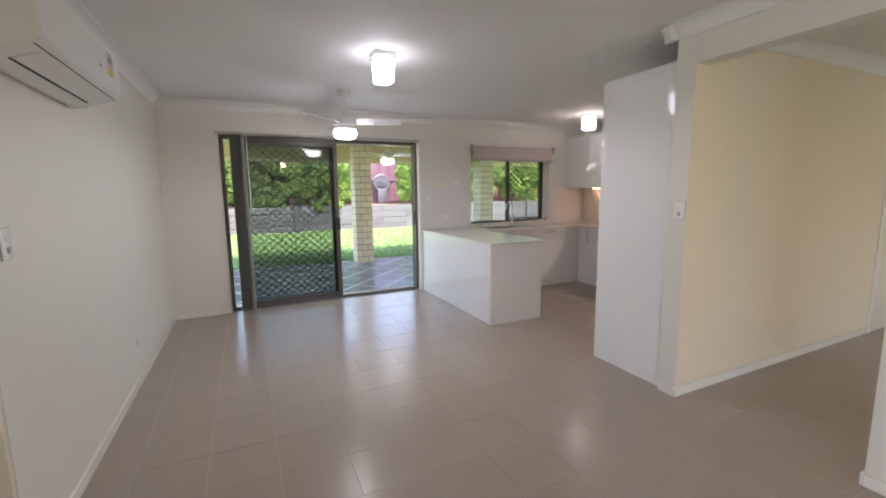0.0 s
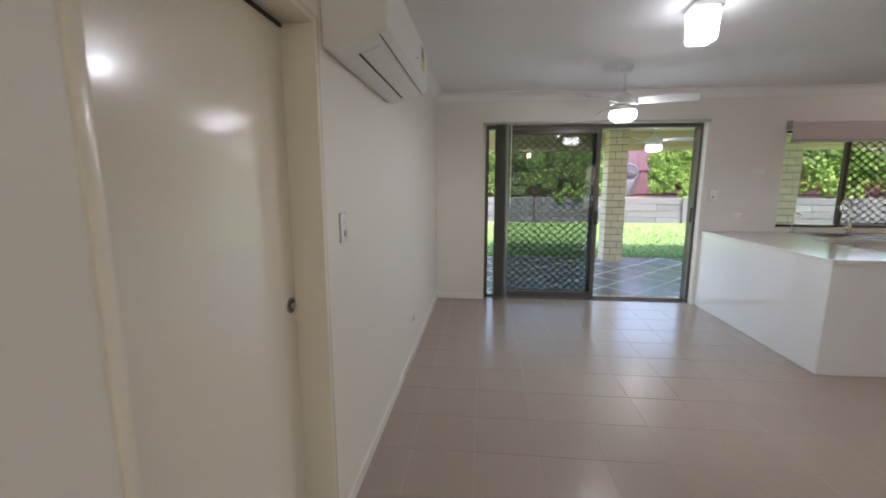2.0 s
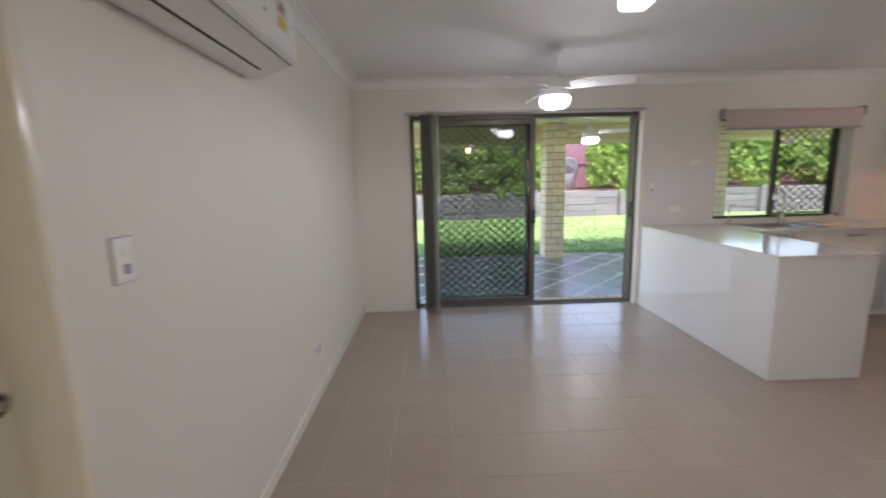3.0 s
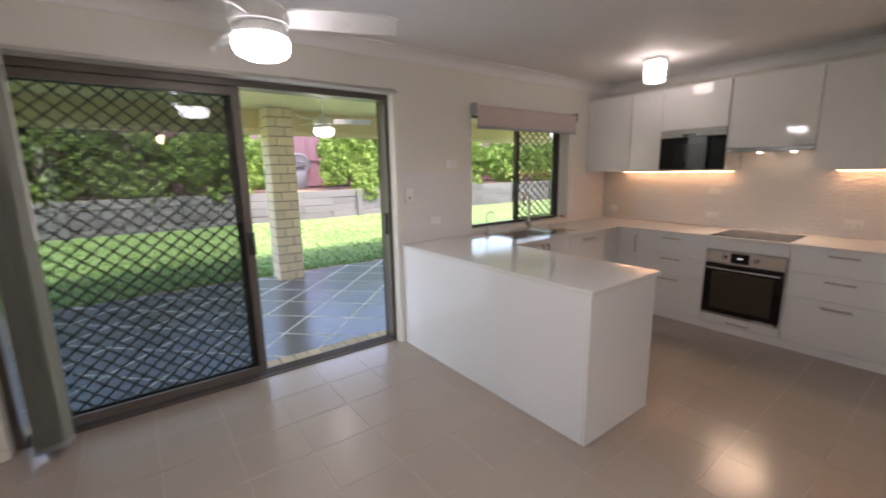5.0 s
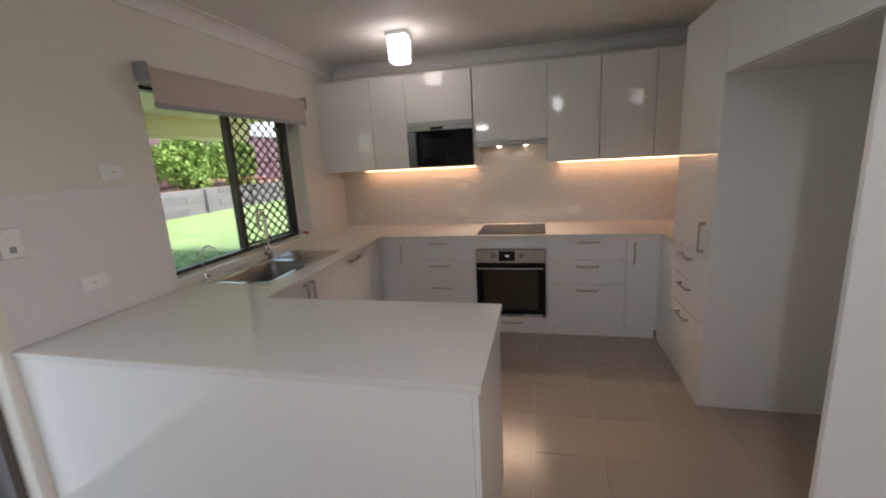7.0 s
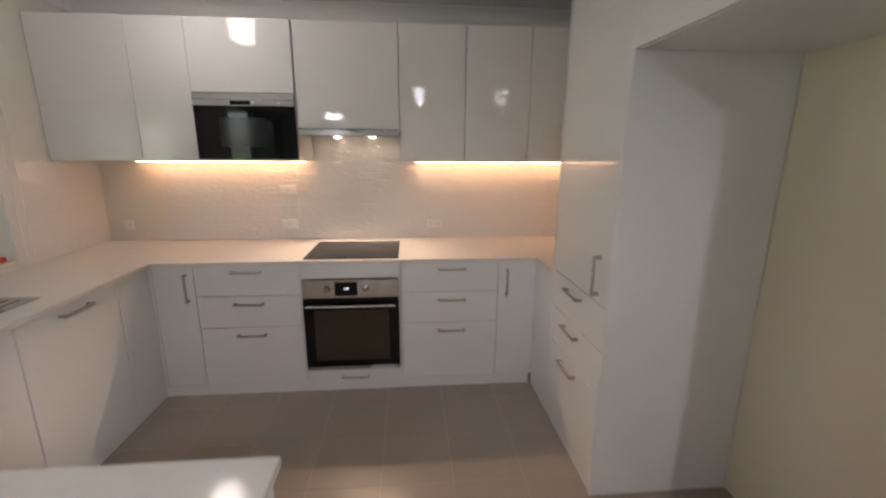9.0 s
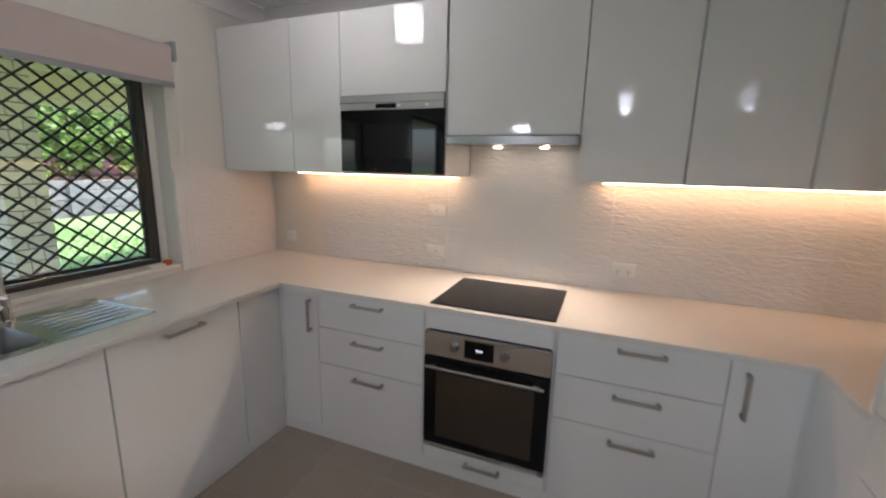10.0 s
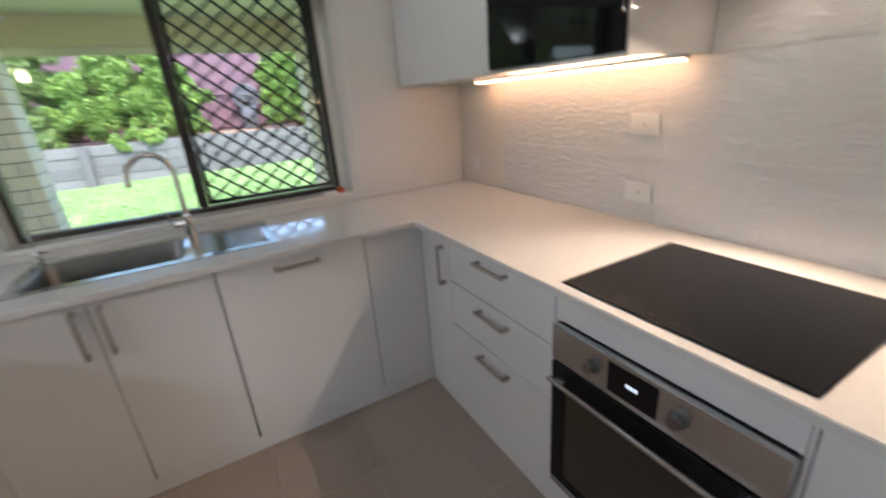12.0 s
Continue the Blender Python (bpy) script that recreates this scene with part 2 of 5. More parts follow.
def part(name, bm, material, parent, label="", smooth=True):
    """One mesh, given in world places, under a thing or a part."""
    o = ORIGIN.get(parent, Vector())
    bmesh.ops.translate(bm, verts=bm.verts, vec=-o)
    ob = new(name, finish(bm, name, smooth))
    ob.data.materials.append(material)
    ob.parent = parent
    ORIGIN[ob] = o
    return tagged(ob, label)


def solo(name, bm, material, base=(0, 0, 0), label="", category="", group="", kind="", smooth=True):
    """A thing or a piece of the setting that is one mesh."""
    bmesh.ops.translate(bm, verts=bm.verts, vec=-Vector(base))
    ob = new(name, finish(bm, name, smooth))
    ob.data.materials.append(material)
    ob.location = base
    ORIGIN[ob] = Vector(base)
    return tagged(ob, label, category, group, kind)


def nb():
    return bmesh.new()

# ---- structure ----
def sheet(bm, us, vs, filled, w0, w1, place):
    """A solid of square cells: us, vs the lines of the grid, filled(i, j) tells which cells are solid, from w0 to w1 deep; place maps (u, v, w) into the world."""
    grid = {}

    def vert(i, j, w):
        key = (i, j, w)
        if key not in grid:
            grid[key] = bm.verts.new(place(us[i], vs[j], w))
        return grid[key]

    nu, nv = len(us) - 1, len(vs) - 1
    solid = {(i, j) for i in range(nu) for j in range(nv) if filled(0.5 * (us[i] + us[i + 1]), 0.5 * (vs[j] + vs[j + 1]))}
    for i, j in solid:
        for w in (w0, w1):
            bm.faces.new((vert(i, j, w), vert(i + 1, j, w), vert(i + 1, j + 1, w), vert(i, j + 1, w)))
        for di, dj, a, b in ((-1, 0, (i, j), (i, j + 1)), (1, 0, (i + 1, j), (i + 1, j + 1)), (0, -1, (i, j), (i + 1, j)), (0, 1, (i, j + 1), (i + 1, j + 1))):
            if (i + di, j + dj) not in solid:
                bm.faces.new((vert(*a, w0), vert(*b, w0), vert(*b, w1), vert(*a, w1)))
    return bm


def wall(name, axis, p0, p1, a0, a1, z0, z1, material, holes=(), label=""):
    """A wall that runs along the other axis than the one named, between p0 and p1, with openings (a0, a1, z0, z1)."""
    us = sorted({a0, a1, *(h[k] for h in holes for k in (0, 1))})
    vs = sorted({z0, z1, *(h[k] for h in holes for k in (2, 3))})
    filled = lambda u, v: not any(h[0] < u < h[1] and h[2] < v < h[3] for h in holes)
    place = (lambda u, v, w: (w, u, v)) if axis == "x" else (lambda u, v, w: (u, w, v))
    bm = sheet(nb(), us, vs, filled, p0, p1, place)
    return solo(name, bm, material, label=label, category="wall", kind="structure", smooth=False)


DR0, DR1, DRT = 1.15, 2.035, 1.965     # door in the west wall
wall("wall_west", "x", WX - 0.18, WX, SY, NO, -0.1, CEIL + 0.1, M_WALL, [(DR0, DR1, -0.1, DRT), (-4.4, -1.6, 0.5, 2.12)], "off-white painted plaster wall with a door recess")
wall_north = wall("wall_north", "y", NY, NO, WX, EX + 0.18, -0.1, CEIL + 0.1, M_WALL, [(SD0, SD1, -0.1, SDT), (WN0, WN1, WNB, WNT)],
                  "off-white plaster wall with sliding door and kitchen window")
wall_east = wall("wall_east", "x", EX, EX + 0.18, HY1, NY, -0.1, CEIL + 0.1, M_WALL, label="off-white plaster wall behind the kitchen run")
wall("wall_south", "y", SY - 0.15, SY, WX - 0.18, 7.15, -0.1, CEIL + 0.1, M_WALL, [(3.4, 6.4, 0.5, 2.12)], "plain off-white plaster wall with an added, unseen hall window")
wall_pantry = wall("wall_pantry", "y", HY0, HY1, HX, 7.0, -0.1, CEIL + 0.1, M_CREAM, label="cream painted plaster wall along the hall")
wall("wall_hall_west", "x", HX, HX + 0.12, 0.30, 0.94, -0.1, CEIL + 0.1, M_WALL, label="off-white plaster wall beside the hall opening")
wall("wall_hall_east", "x", 7.0, 7.15, SY, HY1, -0.1, CEIL + 0.1, M_CREAM, label="cream painted wall closing the hall")
wall("wall_closing", "x", WX - 1.0, WX - 0.9, -1.0, NO, -0.1, CEIL + 0.1, M_WALL, label="plain wall of the next room")
solo("beam", box(box(nb(), HX, HX + 0.12, 0.94, HY0, 2.18, CEIL), HX, HX + 0.12, SY, 0.30, 2.18, CEIL), M_WALL, label="off-white plastered beam over the hall opening", category="beam", kind="structure")
solo("wall_end", box(nb(), HX - 0.003, HX, HY0 + 0.002, HY1 - 0.002, 0.0, CEIL), M_WALL, label="white painted end of the dividing wall", category="wall", kind="structure")
solo("ceiling", box(nb(), WX, 7.0, SY, NY, CEIL, CEIL + 0.08), M_CEIL, label="smooth white painted plasterboard ceiling", category="ceiling", kind="structure")
floor = solo("floor", box(nb(), WX, 7.0, SY, NY + 0.13, -0.1, -0.0014), M_GROUT, label="taupe ceramic tiles with pale grout", category="floor", kind="structure")


def cornice(face, p, a0, a1):
    """A coved cornice, 90 mm, where a wall meets the ceiling."""
    pts = [(0, 0), (0.090, 0), (0.090, -0.008)]
    pts += [(0.090 - 0.078 * math.sin(t), -0.086 + 0.078 * math.cos(t)) for t in (radians(k) for k in range(10, 90, 12))]
    pts += [(0.010, -0.090), (0, -0.090)]
    bm = nb()
    ends = [[bm.verts.new(at(face, p, a, CEIL + z, d)) for d, z in pts] for a in (a0, a1)]
    k = len(pts)
    for i in range(k):
        bm.faces.new((ends[0][i], ends[0][(i + 1) % k], ends[1][(i + 1) % k], ends[1][i]))
    bm.faces.new(ends[0])
    bm.faces.new(ends[1][::-1])
    return solo("cornice", bm, M_CEIL, label="white coved plaster cornice", category="cornice", kind="structure")


for c in (("x+", WX, SY, NY), ("y-", NY, WX, EX), ("x-", EX, HY1, NY), ("y+", HY1, HX - 0.09, EX), ("x-", HX, SY, HY1 + 0.09),
          ("y-", HY0, HX + 0.12, 7.0), ("x+", HX + 0.12, SY, HY0), ("y+", SY, WX, HX)):
    cornice(*c)


def baseboard(face, p, a0, a1):
    bm = fb(nb(), face, p, a0, a1, 0.0, 0.068, 0.0, 0.013, 0.004)
    return solo("baseboard", bm, M_TRIM, label="white gloss skirting board", category="baseboard", kind="structure")


for b in (("x+", WX, SY, DR0 - 0.03), ("x+", WX, DR1 + 0.03, NY), ("y-", NY, WX + 0.013, SD0 - 0.012), ("x-", HX, HY0 - 0.0, HY1 - 0.005), ("y-", HY0, HX - 0.013, 5.26),
          ("x-", HX, 0.30, 0.94), ("y+", 0.94, HX - 0.013, HX + 0.133), ("x+", HX + 0.12, 0.30, 0.94), ("y+", SY, WX, HX)):
    baseboard(*b)

# ---- flush door in the west wall ----
door = thing("door_1", (WX - 0.1, (DR0 + DR1) / 2, 0), "closed cream gloss flush sliding door in a recess", "door")
tagged(door, kind="structure")
leaf = part("leaf", box(nb(), WX - 0.155, WX - 0.115, DR0 - 0.02, DR1 - 0.022, 0.008, DRT - 0.03, 0.002), M_DOOR, door)
part("track", box(nb(), WX - 0.165, WX - 0.108, DR0 + 0.02, DR1 - 0.022, DRT - 0.03, DRT - 0.02), M_DARK, door, "dark sliding track above the door")
for nm, b in (("jamb", (WX - 0.178, WX + 0.006, DR1 - 0.022, DR1 + 0.012, 0, DRT + 0.012)), ("jamb", (WX - 0.105, WX + 0.006, DR0 - 0.012, DR0 + 0.02, 0, DRT + 0.012)),
              ("head", (WX - 0.178, WX + 0.0055, DR0 + 0.02, DR1 - 0.022, DRT - 0.02, DRT + 0.012))):
    part(nm, box(nb(), *b, 0.006, 2), M_DOOR, door)
lock = nb()
cyl(lock, (WX - 0.115, 1.972, 0.985), (WX - 0.109, 1.972, 0.985), 0.028, seg=28)
pull = part("pull", lock, M_HOODS, leaf, "round stainless steel privacy pull")
inset = nb()
cyl(inset, (WX - 0.1092, 1.972, 0.985), (WX - 0.1082, 1.972, 0.985), 0.021, seg=24)
part("inset", inset, M_DARK, pull)
snib = nb()
cyl(snib, (WX - 0.109, 1.972, 0.985), (WX - 0.103, 1.972, 0.985), 0.011, seg=20)
box(snib, WX - 0.104, WX - 0.094, 1.9695, 1.9745, 0.975, 0.995, 0.001)
part("snib", snib, M_HANDLE, leaf)
part("strike_plate", box(nb(), WX - 0.150, WX - 0.118, DR1 - 0.025, DR1 - 0.0225, 0.93, 1.04), M_STEEL, door)

# ---- door off the hall ----
hd = thing("door_2", (5.8, HY0, 0), "closed cream door with casing off the hall", "door")
tagged(hd, kind="structure")
part("leaf", fb(nb(), "y-", HY0, 5.36, 6.16, 0.005, 2.02, 0.002, 0.012, 0.003), M_DOOR, hd)
for a0, a1, z0, z1 in ((5.29, 5.35, 0, 2.09), (6.17, 6.23, 0, 2.09), (5.3505, 6.1695, 2.03, 2.09)):
    part("casing", fb(nb(), "y-", HY0, a0, a1, z0, z1, 0.0, 0.02, 0.005), M_TRIM, hd)


# ---- sliding door and window ----
def grille(bm, x0, x1, z0, z1, y, w=0.097, h=0.085, r=0.0050):
    """Diamond security mesh between two corners: wavy crossed bars with a knuckle at each crossing."""
    nx, nz = max(1, round((x1 - x0) / w)), max(1, round((z1 - z0) / h))
    w, h = (x1 - x0) / nx, (z1 - z0) / nz
    m = r * 0.75
    for i in range(-nz, nx + 1):
        for s in (1, -1):
            pts = []
            for j in range(0, 2 * nz + 1):
                u = i + j / 2 if s == 1 else i + nz - j / 2
                if -0.001 <= u <= nx + 0.001:
                    pts.append((x0 + u * w, z0 + j * h / 2))
            if len(pts) < 2:
                continue
            a, b = pts[0], pts[-1]
            d = Vector((b[0] - a[0], 0, b[1] - a[1])).normalized()
            side = Vector((-d.z, 0, d.x)) * r
            c = [Vector((a[0], y + s * 0.0021, a[1])), Vector((b[0], y + s * 0.0021, b[1]))]
            vs = [bm.verts.new(p + q + Vector((0, e, 0))) for p in c for q, e in ((side, -m), (-side, -m), (-side, m), (side, m))]
            for f in ((0, 1, 2, 3), (7, 6, 5, 4), (0, 4, 5, 1), (1, 5, 6, 2), (2, 6, 7, 3), (3, 7, 4, 0)):
                bm.faces.new([vs[k] for k in f])
    for j in range(2 * nz + 1):
        for i in range(nx + 1):
            x, z = x0 + (i + (j % 2) / 2) * w, z0 + j * h / 2
            if x0 + 0.01 < x < x1 - 0.01 and z0 + 0.01 < z < z1 - 0.01:
                k = 0.0068
                vs = [bm.verts.new((x + p, y + e, z + q)) for e in (-0.0052, 0.0052) for p, q in ((k, 0), (0, k * 1.3), (-k, 0), (0, -k * 1.3))]
                for f in ((0, 1, 2, 3), (7, 6, 5, 4), (0, 4, 5, 1), (1, 5, 6, 2), (2, 6, 7, 3), (3, 7, 4, 0)):
                    bm.faces.new([vs[t] for t in f])
    return bm


def sash(name, x0, x1, z0, z1, y, wide, deep, material, parent, label=""):
    """Four rails of a sash as one frame."""
    us, vs = [x0, x0 + wide, x1 - wide, x1], [z0, z0 + wide, z1 - wide, z1]
    bm = sheet(nb(), us, vs, lambda u, v: not (us[1] < u < us[2] and vs[1] < v < vs[2]), y, y + deep, lambda u, v, w: (u, w, v))
    bmesh.ops.recalc_face_normals(bm, faces=bm.faces)
    bmesh.ops.bevel(bm, geom=[e for e in bm.edges if len(e.link_faces) == 2 and e.calc_face_angle(0) > 1], offset=0.003, segments=1, affect="EDGES")
    return part(name, bm, material, parent, label)


sd = thing("window_1", ((SD0 + SD1) / 2, 5.72, 0), "bronze aluminium sliding patio door, half open, with mesh screen", "sliding door")
tagged(sd, kind="structure")
FY = 5.70
for nm, b in (("head", (SD0, SD1, FY - 0.02, FY + 0.12, SDT - 0.045, SDT)), ("jamb", (SD0, SD0 + 0.04, FY - 0.02, FY + 0.12, 0.0, SDT - 0.0455)),
              ("jamb", (SD1 - 0.032, SD1, FY - 0.02, FY + 0.12, 0.0, SDT - 0.0455)), ("sill", (SD0 + 0.0405, SD1 - 0.0455, FY - 0.02, FY + 0.12, -0.005, 0.010))):
    part(nm, box(nb(), *b, 0.003), M_TAUPE, sd)
for k in range(3):
    part("rail", box(nb(), SD0 + 0.041, SD1 - 0.046, FY + 0.012 + 0.036 * k, FY + 0.018 + 0.036 * k, 0.0105, 0.019), M_TAUPE, sd)
sash("glass_sash", SD0 + 0.112, 1.045, 0.040, SDT - 0.046, FY + 0.002, 0.052, 0.028, M_TAUPE, sd, "bronze aluminium frame of the glass door")
part("pane", box(nb(), SD0 + 0.162, 0.995, FY + 0.013, FY + 0.019, 0.09, SDT - 0.096), M_TINTED, sd, "grey tinted glass door pane")
scr = sash("screen_frame", SD0 + 0.114, 1.01, 0.042, SDT - 0.048, FY + 0.052, 0.055, 0.026, M_BLACK, sd, "black security screen frame")
part("grille", grille(nb(), SD0 + 0.166, 0.960, 0.092, SDT - 0.098, FY + 0.065), M_BLACK, scr, "black diamond security mesh", smooth=False)
lk = nb()
box(lk, 1.000, 1.048, FY - 0.020, FY + 0.001, 0.93, 1.09, 0.006, 2)
box(lk, 1.010, 1.036, FY - 0.044, FY - 0.0195, 0.955, 1.065, 0.007, 2)
part("latch", lk, M_BLACK, sd, "black door latch")
lk = nb()
box(lk, SD1 - 0.045, SD1 - 0.0315, FY + 0.005, FY + 0.045, 0.96, 1.14, 0.004, 2)
part("strike", lk, M_BLACK, sd, "black jamb strike")
part("lining", box(nb(), SD1 + 0.001, SD1 + 0.052, NY - 0.010, NY - 0.001, 0.0, SDT + 0.02, 0.003), M_TRIM, sd, "white reveal trim")

win = thing("window_2", ((WN0 + WN1) / 2, 5.72, WNB), "bronze aluminium kitchen window with diamond mesh screen", "window")
tagged(win, kind="structure")
WF0, WF1 = WN0 + 0.024, WN1 - 0.042
sash("window_frame", WF0, WF1, WNB + 0.028, WNT, FY, 0.022, 0.06, M_BRONZE, win)
for x0, x1 in ((WN0 + 0.001, WF0 - 0.001), (WF1 + 0.001, WN1 - 0.001)):
    part("liner", box(nb(), x0, x1, FY - 0.004, FY + 0.10, WNB + 0.0275, WNT - 0.001, 0.003), M_TRIM, win, "cream painted window liner")
part("mullion", box(nb(), 3.680, 3.722, FY - 0.004, FY + 0.05, WNB + 0.053, WNT - 0.025, 0.003), M_BRONZE, win)
part("pane", box(nb(), WF0 + 0.022, 3.679, FY + 0.030, FY + 0.035, WNB + 0.050, WNT - 0.022), M_GLASS, win, "clear glass pane")
part("pane", box(nb(), 3.723, WF1 - 0.022, FY + 0.010, FY + 0.015, WNB + 0.050, WNT - 0.022), M_GLASS, win, "clear glass pane")
ws = sash("screen_frame", 3.724, WF1 - 0.025, WNB + 0.054, WNT - 0.026, FY + 0.044, 0.020, 0.02, M_BLACK, win, "black security screen frame")
part("grille", grille(nb(), 3.743, WF1 - 0.044, WNB + 0.073, WNT - 0.045, FY + 0.054), M_BLACK, ws, "black diamond security mesh", smooth=False)
part("window_sill", box(nb(), WN0 + 0.002, WN1 - 0.002, NY - 0.006, FY + 0.08, WNB + 0.001, WNB + 0.027, 0.004), M_TRIM, win, "white tiled window sill")
# unseen hall window, added as an opening for the fill light
for nm, x0, x1 in (("fill_window_3", 3.4, 6.4),):
    w3 = thing(nm, ((x0 + x1) / 2, SY - 0.08, 0.5), "unseen wide bronze aluminium window added for fill light in the hall", "window")
    tagged(w3, kind="structure")
    xm = (x0 + x1) / 2
    sash("window_frame", x0, x1, 0.5, 2.12, SY - 0.09, 0.04, 0.06, M_BRONZE, w3)
    part("mullion", box(nb(), xm - 0.02, xm + 0.02, SY - 0.08, SY - 0.04, 0.541, 2.079, 0.003), M_BRONZE, w3)
    part("pane", box(nb(), x0 + 0.039, xm - 0.021, SY - 0.065, SY - 0.06, 0.541, 2.079), M_GLASS, w3)
    part("pane", box(nb(), xm + 0.021, x1 - 0.039, SY - 0.065, SY - 0.06, 0.541, 2.079), M_GLASS, w3)
# unseen west window, added to go with the stronger fill lamp
w4 = thing("fill_window_4", (WX - 0.08, -3.0, 0.5), "unseen wide bronze aluminium window added for fill light in the living room", "window")
tagged(w4, kind="structure")
us, vs = [-4.4, -4.36, -3.02, -2.98, -1.64, -1.6], [0.5, 0.54, 2.08, 2.12]
part("window_frame", sheet(nb(), us, vs, lambda u, v: not (0.54 < v < 2.08 and (-4.36 < u < -3.02 or -2.98 < u < -1.64)), WX - 0.07, WX - 0.02, lambda u, v, w: (w, u, v)), M_BRONZE, w4)
for a0, a1 in ((-4.36, -3.02), (-2.98, -1.64)):
    part("pane", box(nb(), WX - 0.045, WX - 0.04, a0 - 0.001, a1 + 0.001, 0.539, 2.081), M_GLASS, w4)
for o in bpy.data.objects:
    if o.name.startswith("pane"):
        o.visible_shadow = False

# ---- kitchen ----
FXE, FYN, FYP, FXU = 4.535, 5.00, 2.685, 4.775     # front planes: east run, north run, pantry, wall cabinets
TOP = 2.25
UB = 1.445      # underside of the wall cabinets


def handle(parent, face, p, a, z, length=0.175, upright=False):
    """A flat bar handle on two feet."""
    bm = nb()
    h = length / 2
    if upright:
        fb(bm, face, p, a - 0.0072, a + 0.0072, z - h, z + h, 0.026, 0.036, 0.003, 2)
        for e in (-1, 1):
            fb(bm, face, p, a - 0.0055, a + 0.0055, *sorted((z + e * h, z + e * (h - 0.016))), 0.0, 0.030, 0.002)
    else:
        fb(bm, face, p, a - h, a + h, z - 0.0072, z + 0.0072, 0.026, 0.036, 0.003, 2)
        for e in (-1, 1):
            fb(bm, face, p, *sorted((a + e * h, a + e * (h - 0.016))), z - 0.0055, z + 0.0055, 0.0, 0.030, 0.002)
    return part("handle", bm, M_HANDLE, parent, "brushed nickel bar handle")


def unit(label, face, p, a0, a1, z0, z1, back, fronts, name="base_cabinet", group="kitchen cabinets", floor_z=None, body_top=None):
    """A cabinet: a carcass behind the front plane p reaching to back, and fronts of (name, a0, a1, z0, z1, handle) with handle None or (a, z, upright)."""
    am, base = (a0 + a1) / 2, z0 if floor_z is None else floor_z
    o = at(face, p, am, base, 0)
    ob = thing(name, o, label, "cabinet", group)
    depth = abs(back - p)
    part("body", fb(nb(), face, p, a0 + 0.001, a1 - 0.001, z0, body_top or z1, -depth, -0.019), M_CARCASS, ob)
    for nm, b0, b1, c0, c1, hd_ in fronts:
        f = part(nm, fb(nb(), face, p, min(b0, b1) + 0.0015, max(b0, b1) - 0.0015, c0 + 0.0015, c1 - 0.0015, -0.018, 0.0, 0.0015), M_GLOSS, ob)
        if hd_:
            handle(f, face, p, *hd_[:2], upright=hd_[2])
    return ob


def drawers(a0, a1, mid):
    return [("drawer_front", a0, a1, 0.656, 0.849, (mid, 0.808, False)), ("drawer_front", a0, a1, 0.453, 0.656, (mid, 0.608, False)),
            ("drawer_front", a0, a1, 0.071, 0.453, (mid, 0.405, False))]


BT = CT - CTH - 0.001
# east run
unit("gloss white corner base cabinet with upright bar handle", "x-", FXE, 4.752, 4.985, 0.07, BT, EX - 0.01, [("door", 4.752, 4.985, 0.071, 0.849, (4.795, 0.715, True))])
unit("gloss white three-drawer base cabinet beside the oven", "x-", FXE, 4.138, 4.752, 0.07, BT, EX - 0.01, drawers(4.142, 4.752, 4.447))
oh = unit("gloss white oven housing with a shallow drawer below", "x-", FXE, 3.540, 4.138, 0.07, BT, EX - 0.01,
          [("top_panel", 3.546, 4.132, 0.755, 0.849, None), ("drawer_front", 3.546, 4.132, 0.071, 0.153, (3.833, 0.104, False))])
for a in (3.543, 4.137):
    part("filler", fb(nb(), "x-", FXE, a - 0.004, a + 0.004, 0.071, 0.849, -0.0185, -0.004), M_GLOSS, oh)
unit("gloss white three-drawer base cabinet beside the pantry", "x-", FXE, 2.928, 3.540, 0.07, BT, EX - 0.01, drawers(2.928, 3.536, 3.22))
unit("narrow gloss white base cabinet beside the pantry", "x-", FXE, 2.690, 2.928, 0.07, BT, EX - 0.01, [("door", 2.690, 2.928, 0.071, 0.849, (2.873, 0.715, True))])
# north run
unit("gloss white sink cabinet with two doors", "y-", FYN, 2.947, 3.688, 0.07, BT, NY - 0.01,
     [("door", 2.947, 3.312, 0.071, 0.849, (3.272, 0.735, True)), ("door", 3.312, 3.688, 0.071, 0.849, (3.346, 0.735, True))], body_top=CT - 0.18)
unit("gloss white panelled dishwasher with bar handle", "y-", FYN, 3.692, 4.262, 0.07, BT, NY - 0.01, [("door", 3.692, 4.262, 0.071, 0.849, (3.978, 0.805, False))], name="dishwasher")
unit("plain gloss white corner filler cabinet", "y-", FYN, 4.264, 4.535, 0.07, BT, NY - 0.01, [("door", 4.264, 4.535, 0.071, 0.849, None)])
solo("filler_panel", box(nb(), 2.842, 2.9455, FYN, FYN + 0.018, 0.071, BT, 0.0015), M_GLOSS, (2.9, FYN, 0.071), "narrow gloss white filler beside the sink cabinet", "cabinet panel")
solo("filler_panel", box(nb(), 4.5325, 4.56, 2.668, 2.6905, 0.071, BT), M_GLOSS, (4.55, 2.68, 0.071), "narrow gloss white corner post beside the pantry", "cabinet panel")
solo("filler_panel", box(nb(), 4.5365, 4.56, 4.9865, 5.02, 0.071, BT, 0.0015), M_GLOSS, (4.55, 5.0, 0.071), "narrow gloss white corner post between cabinets", "cabinet panel")
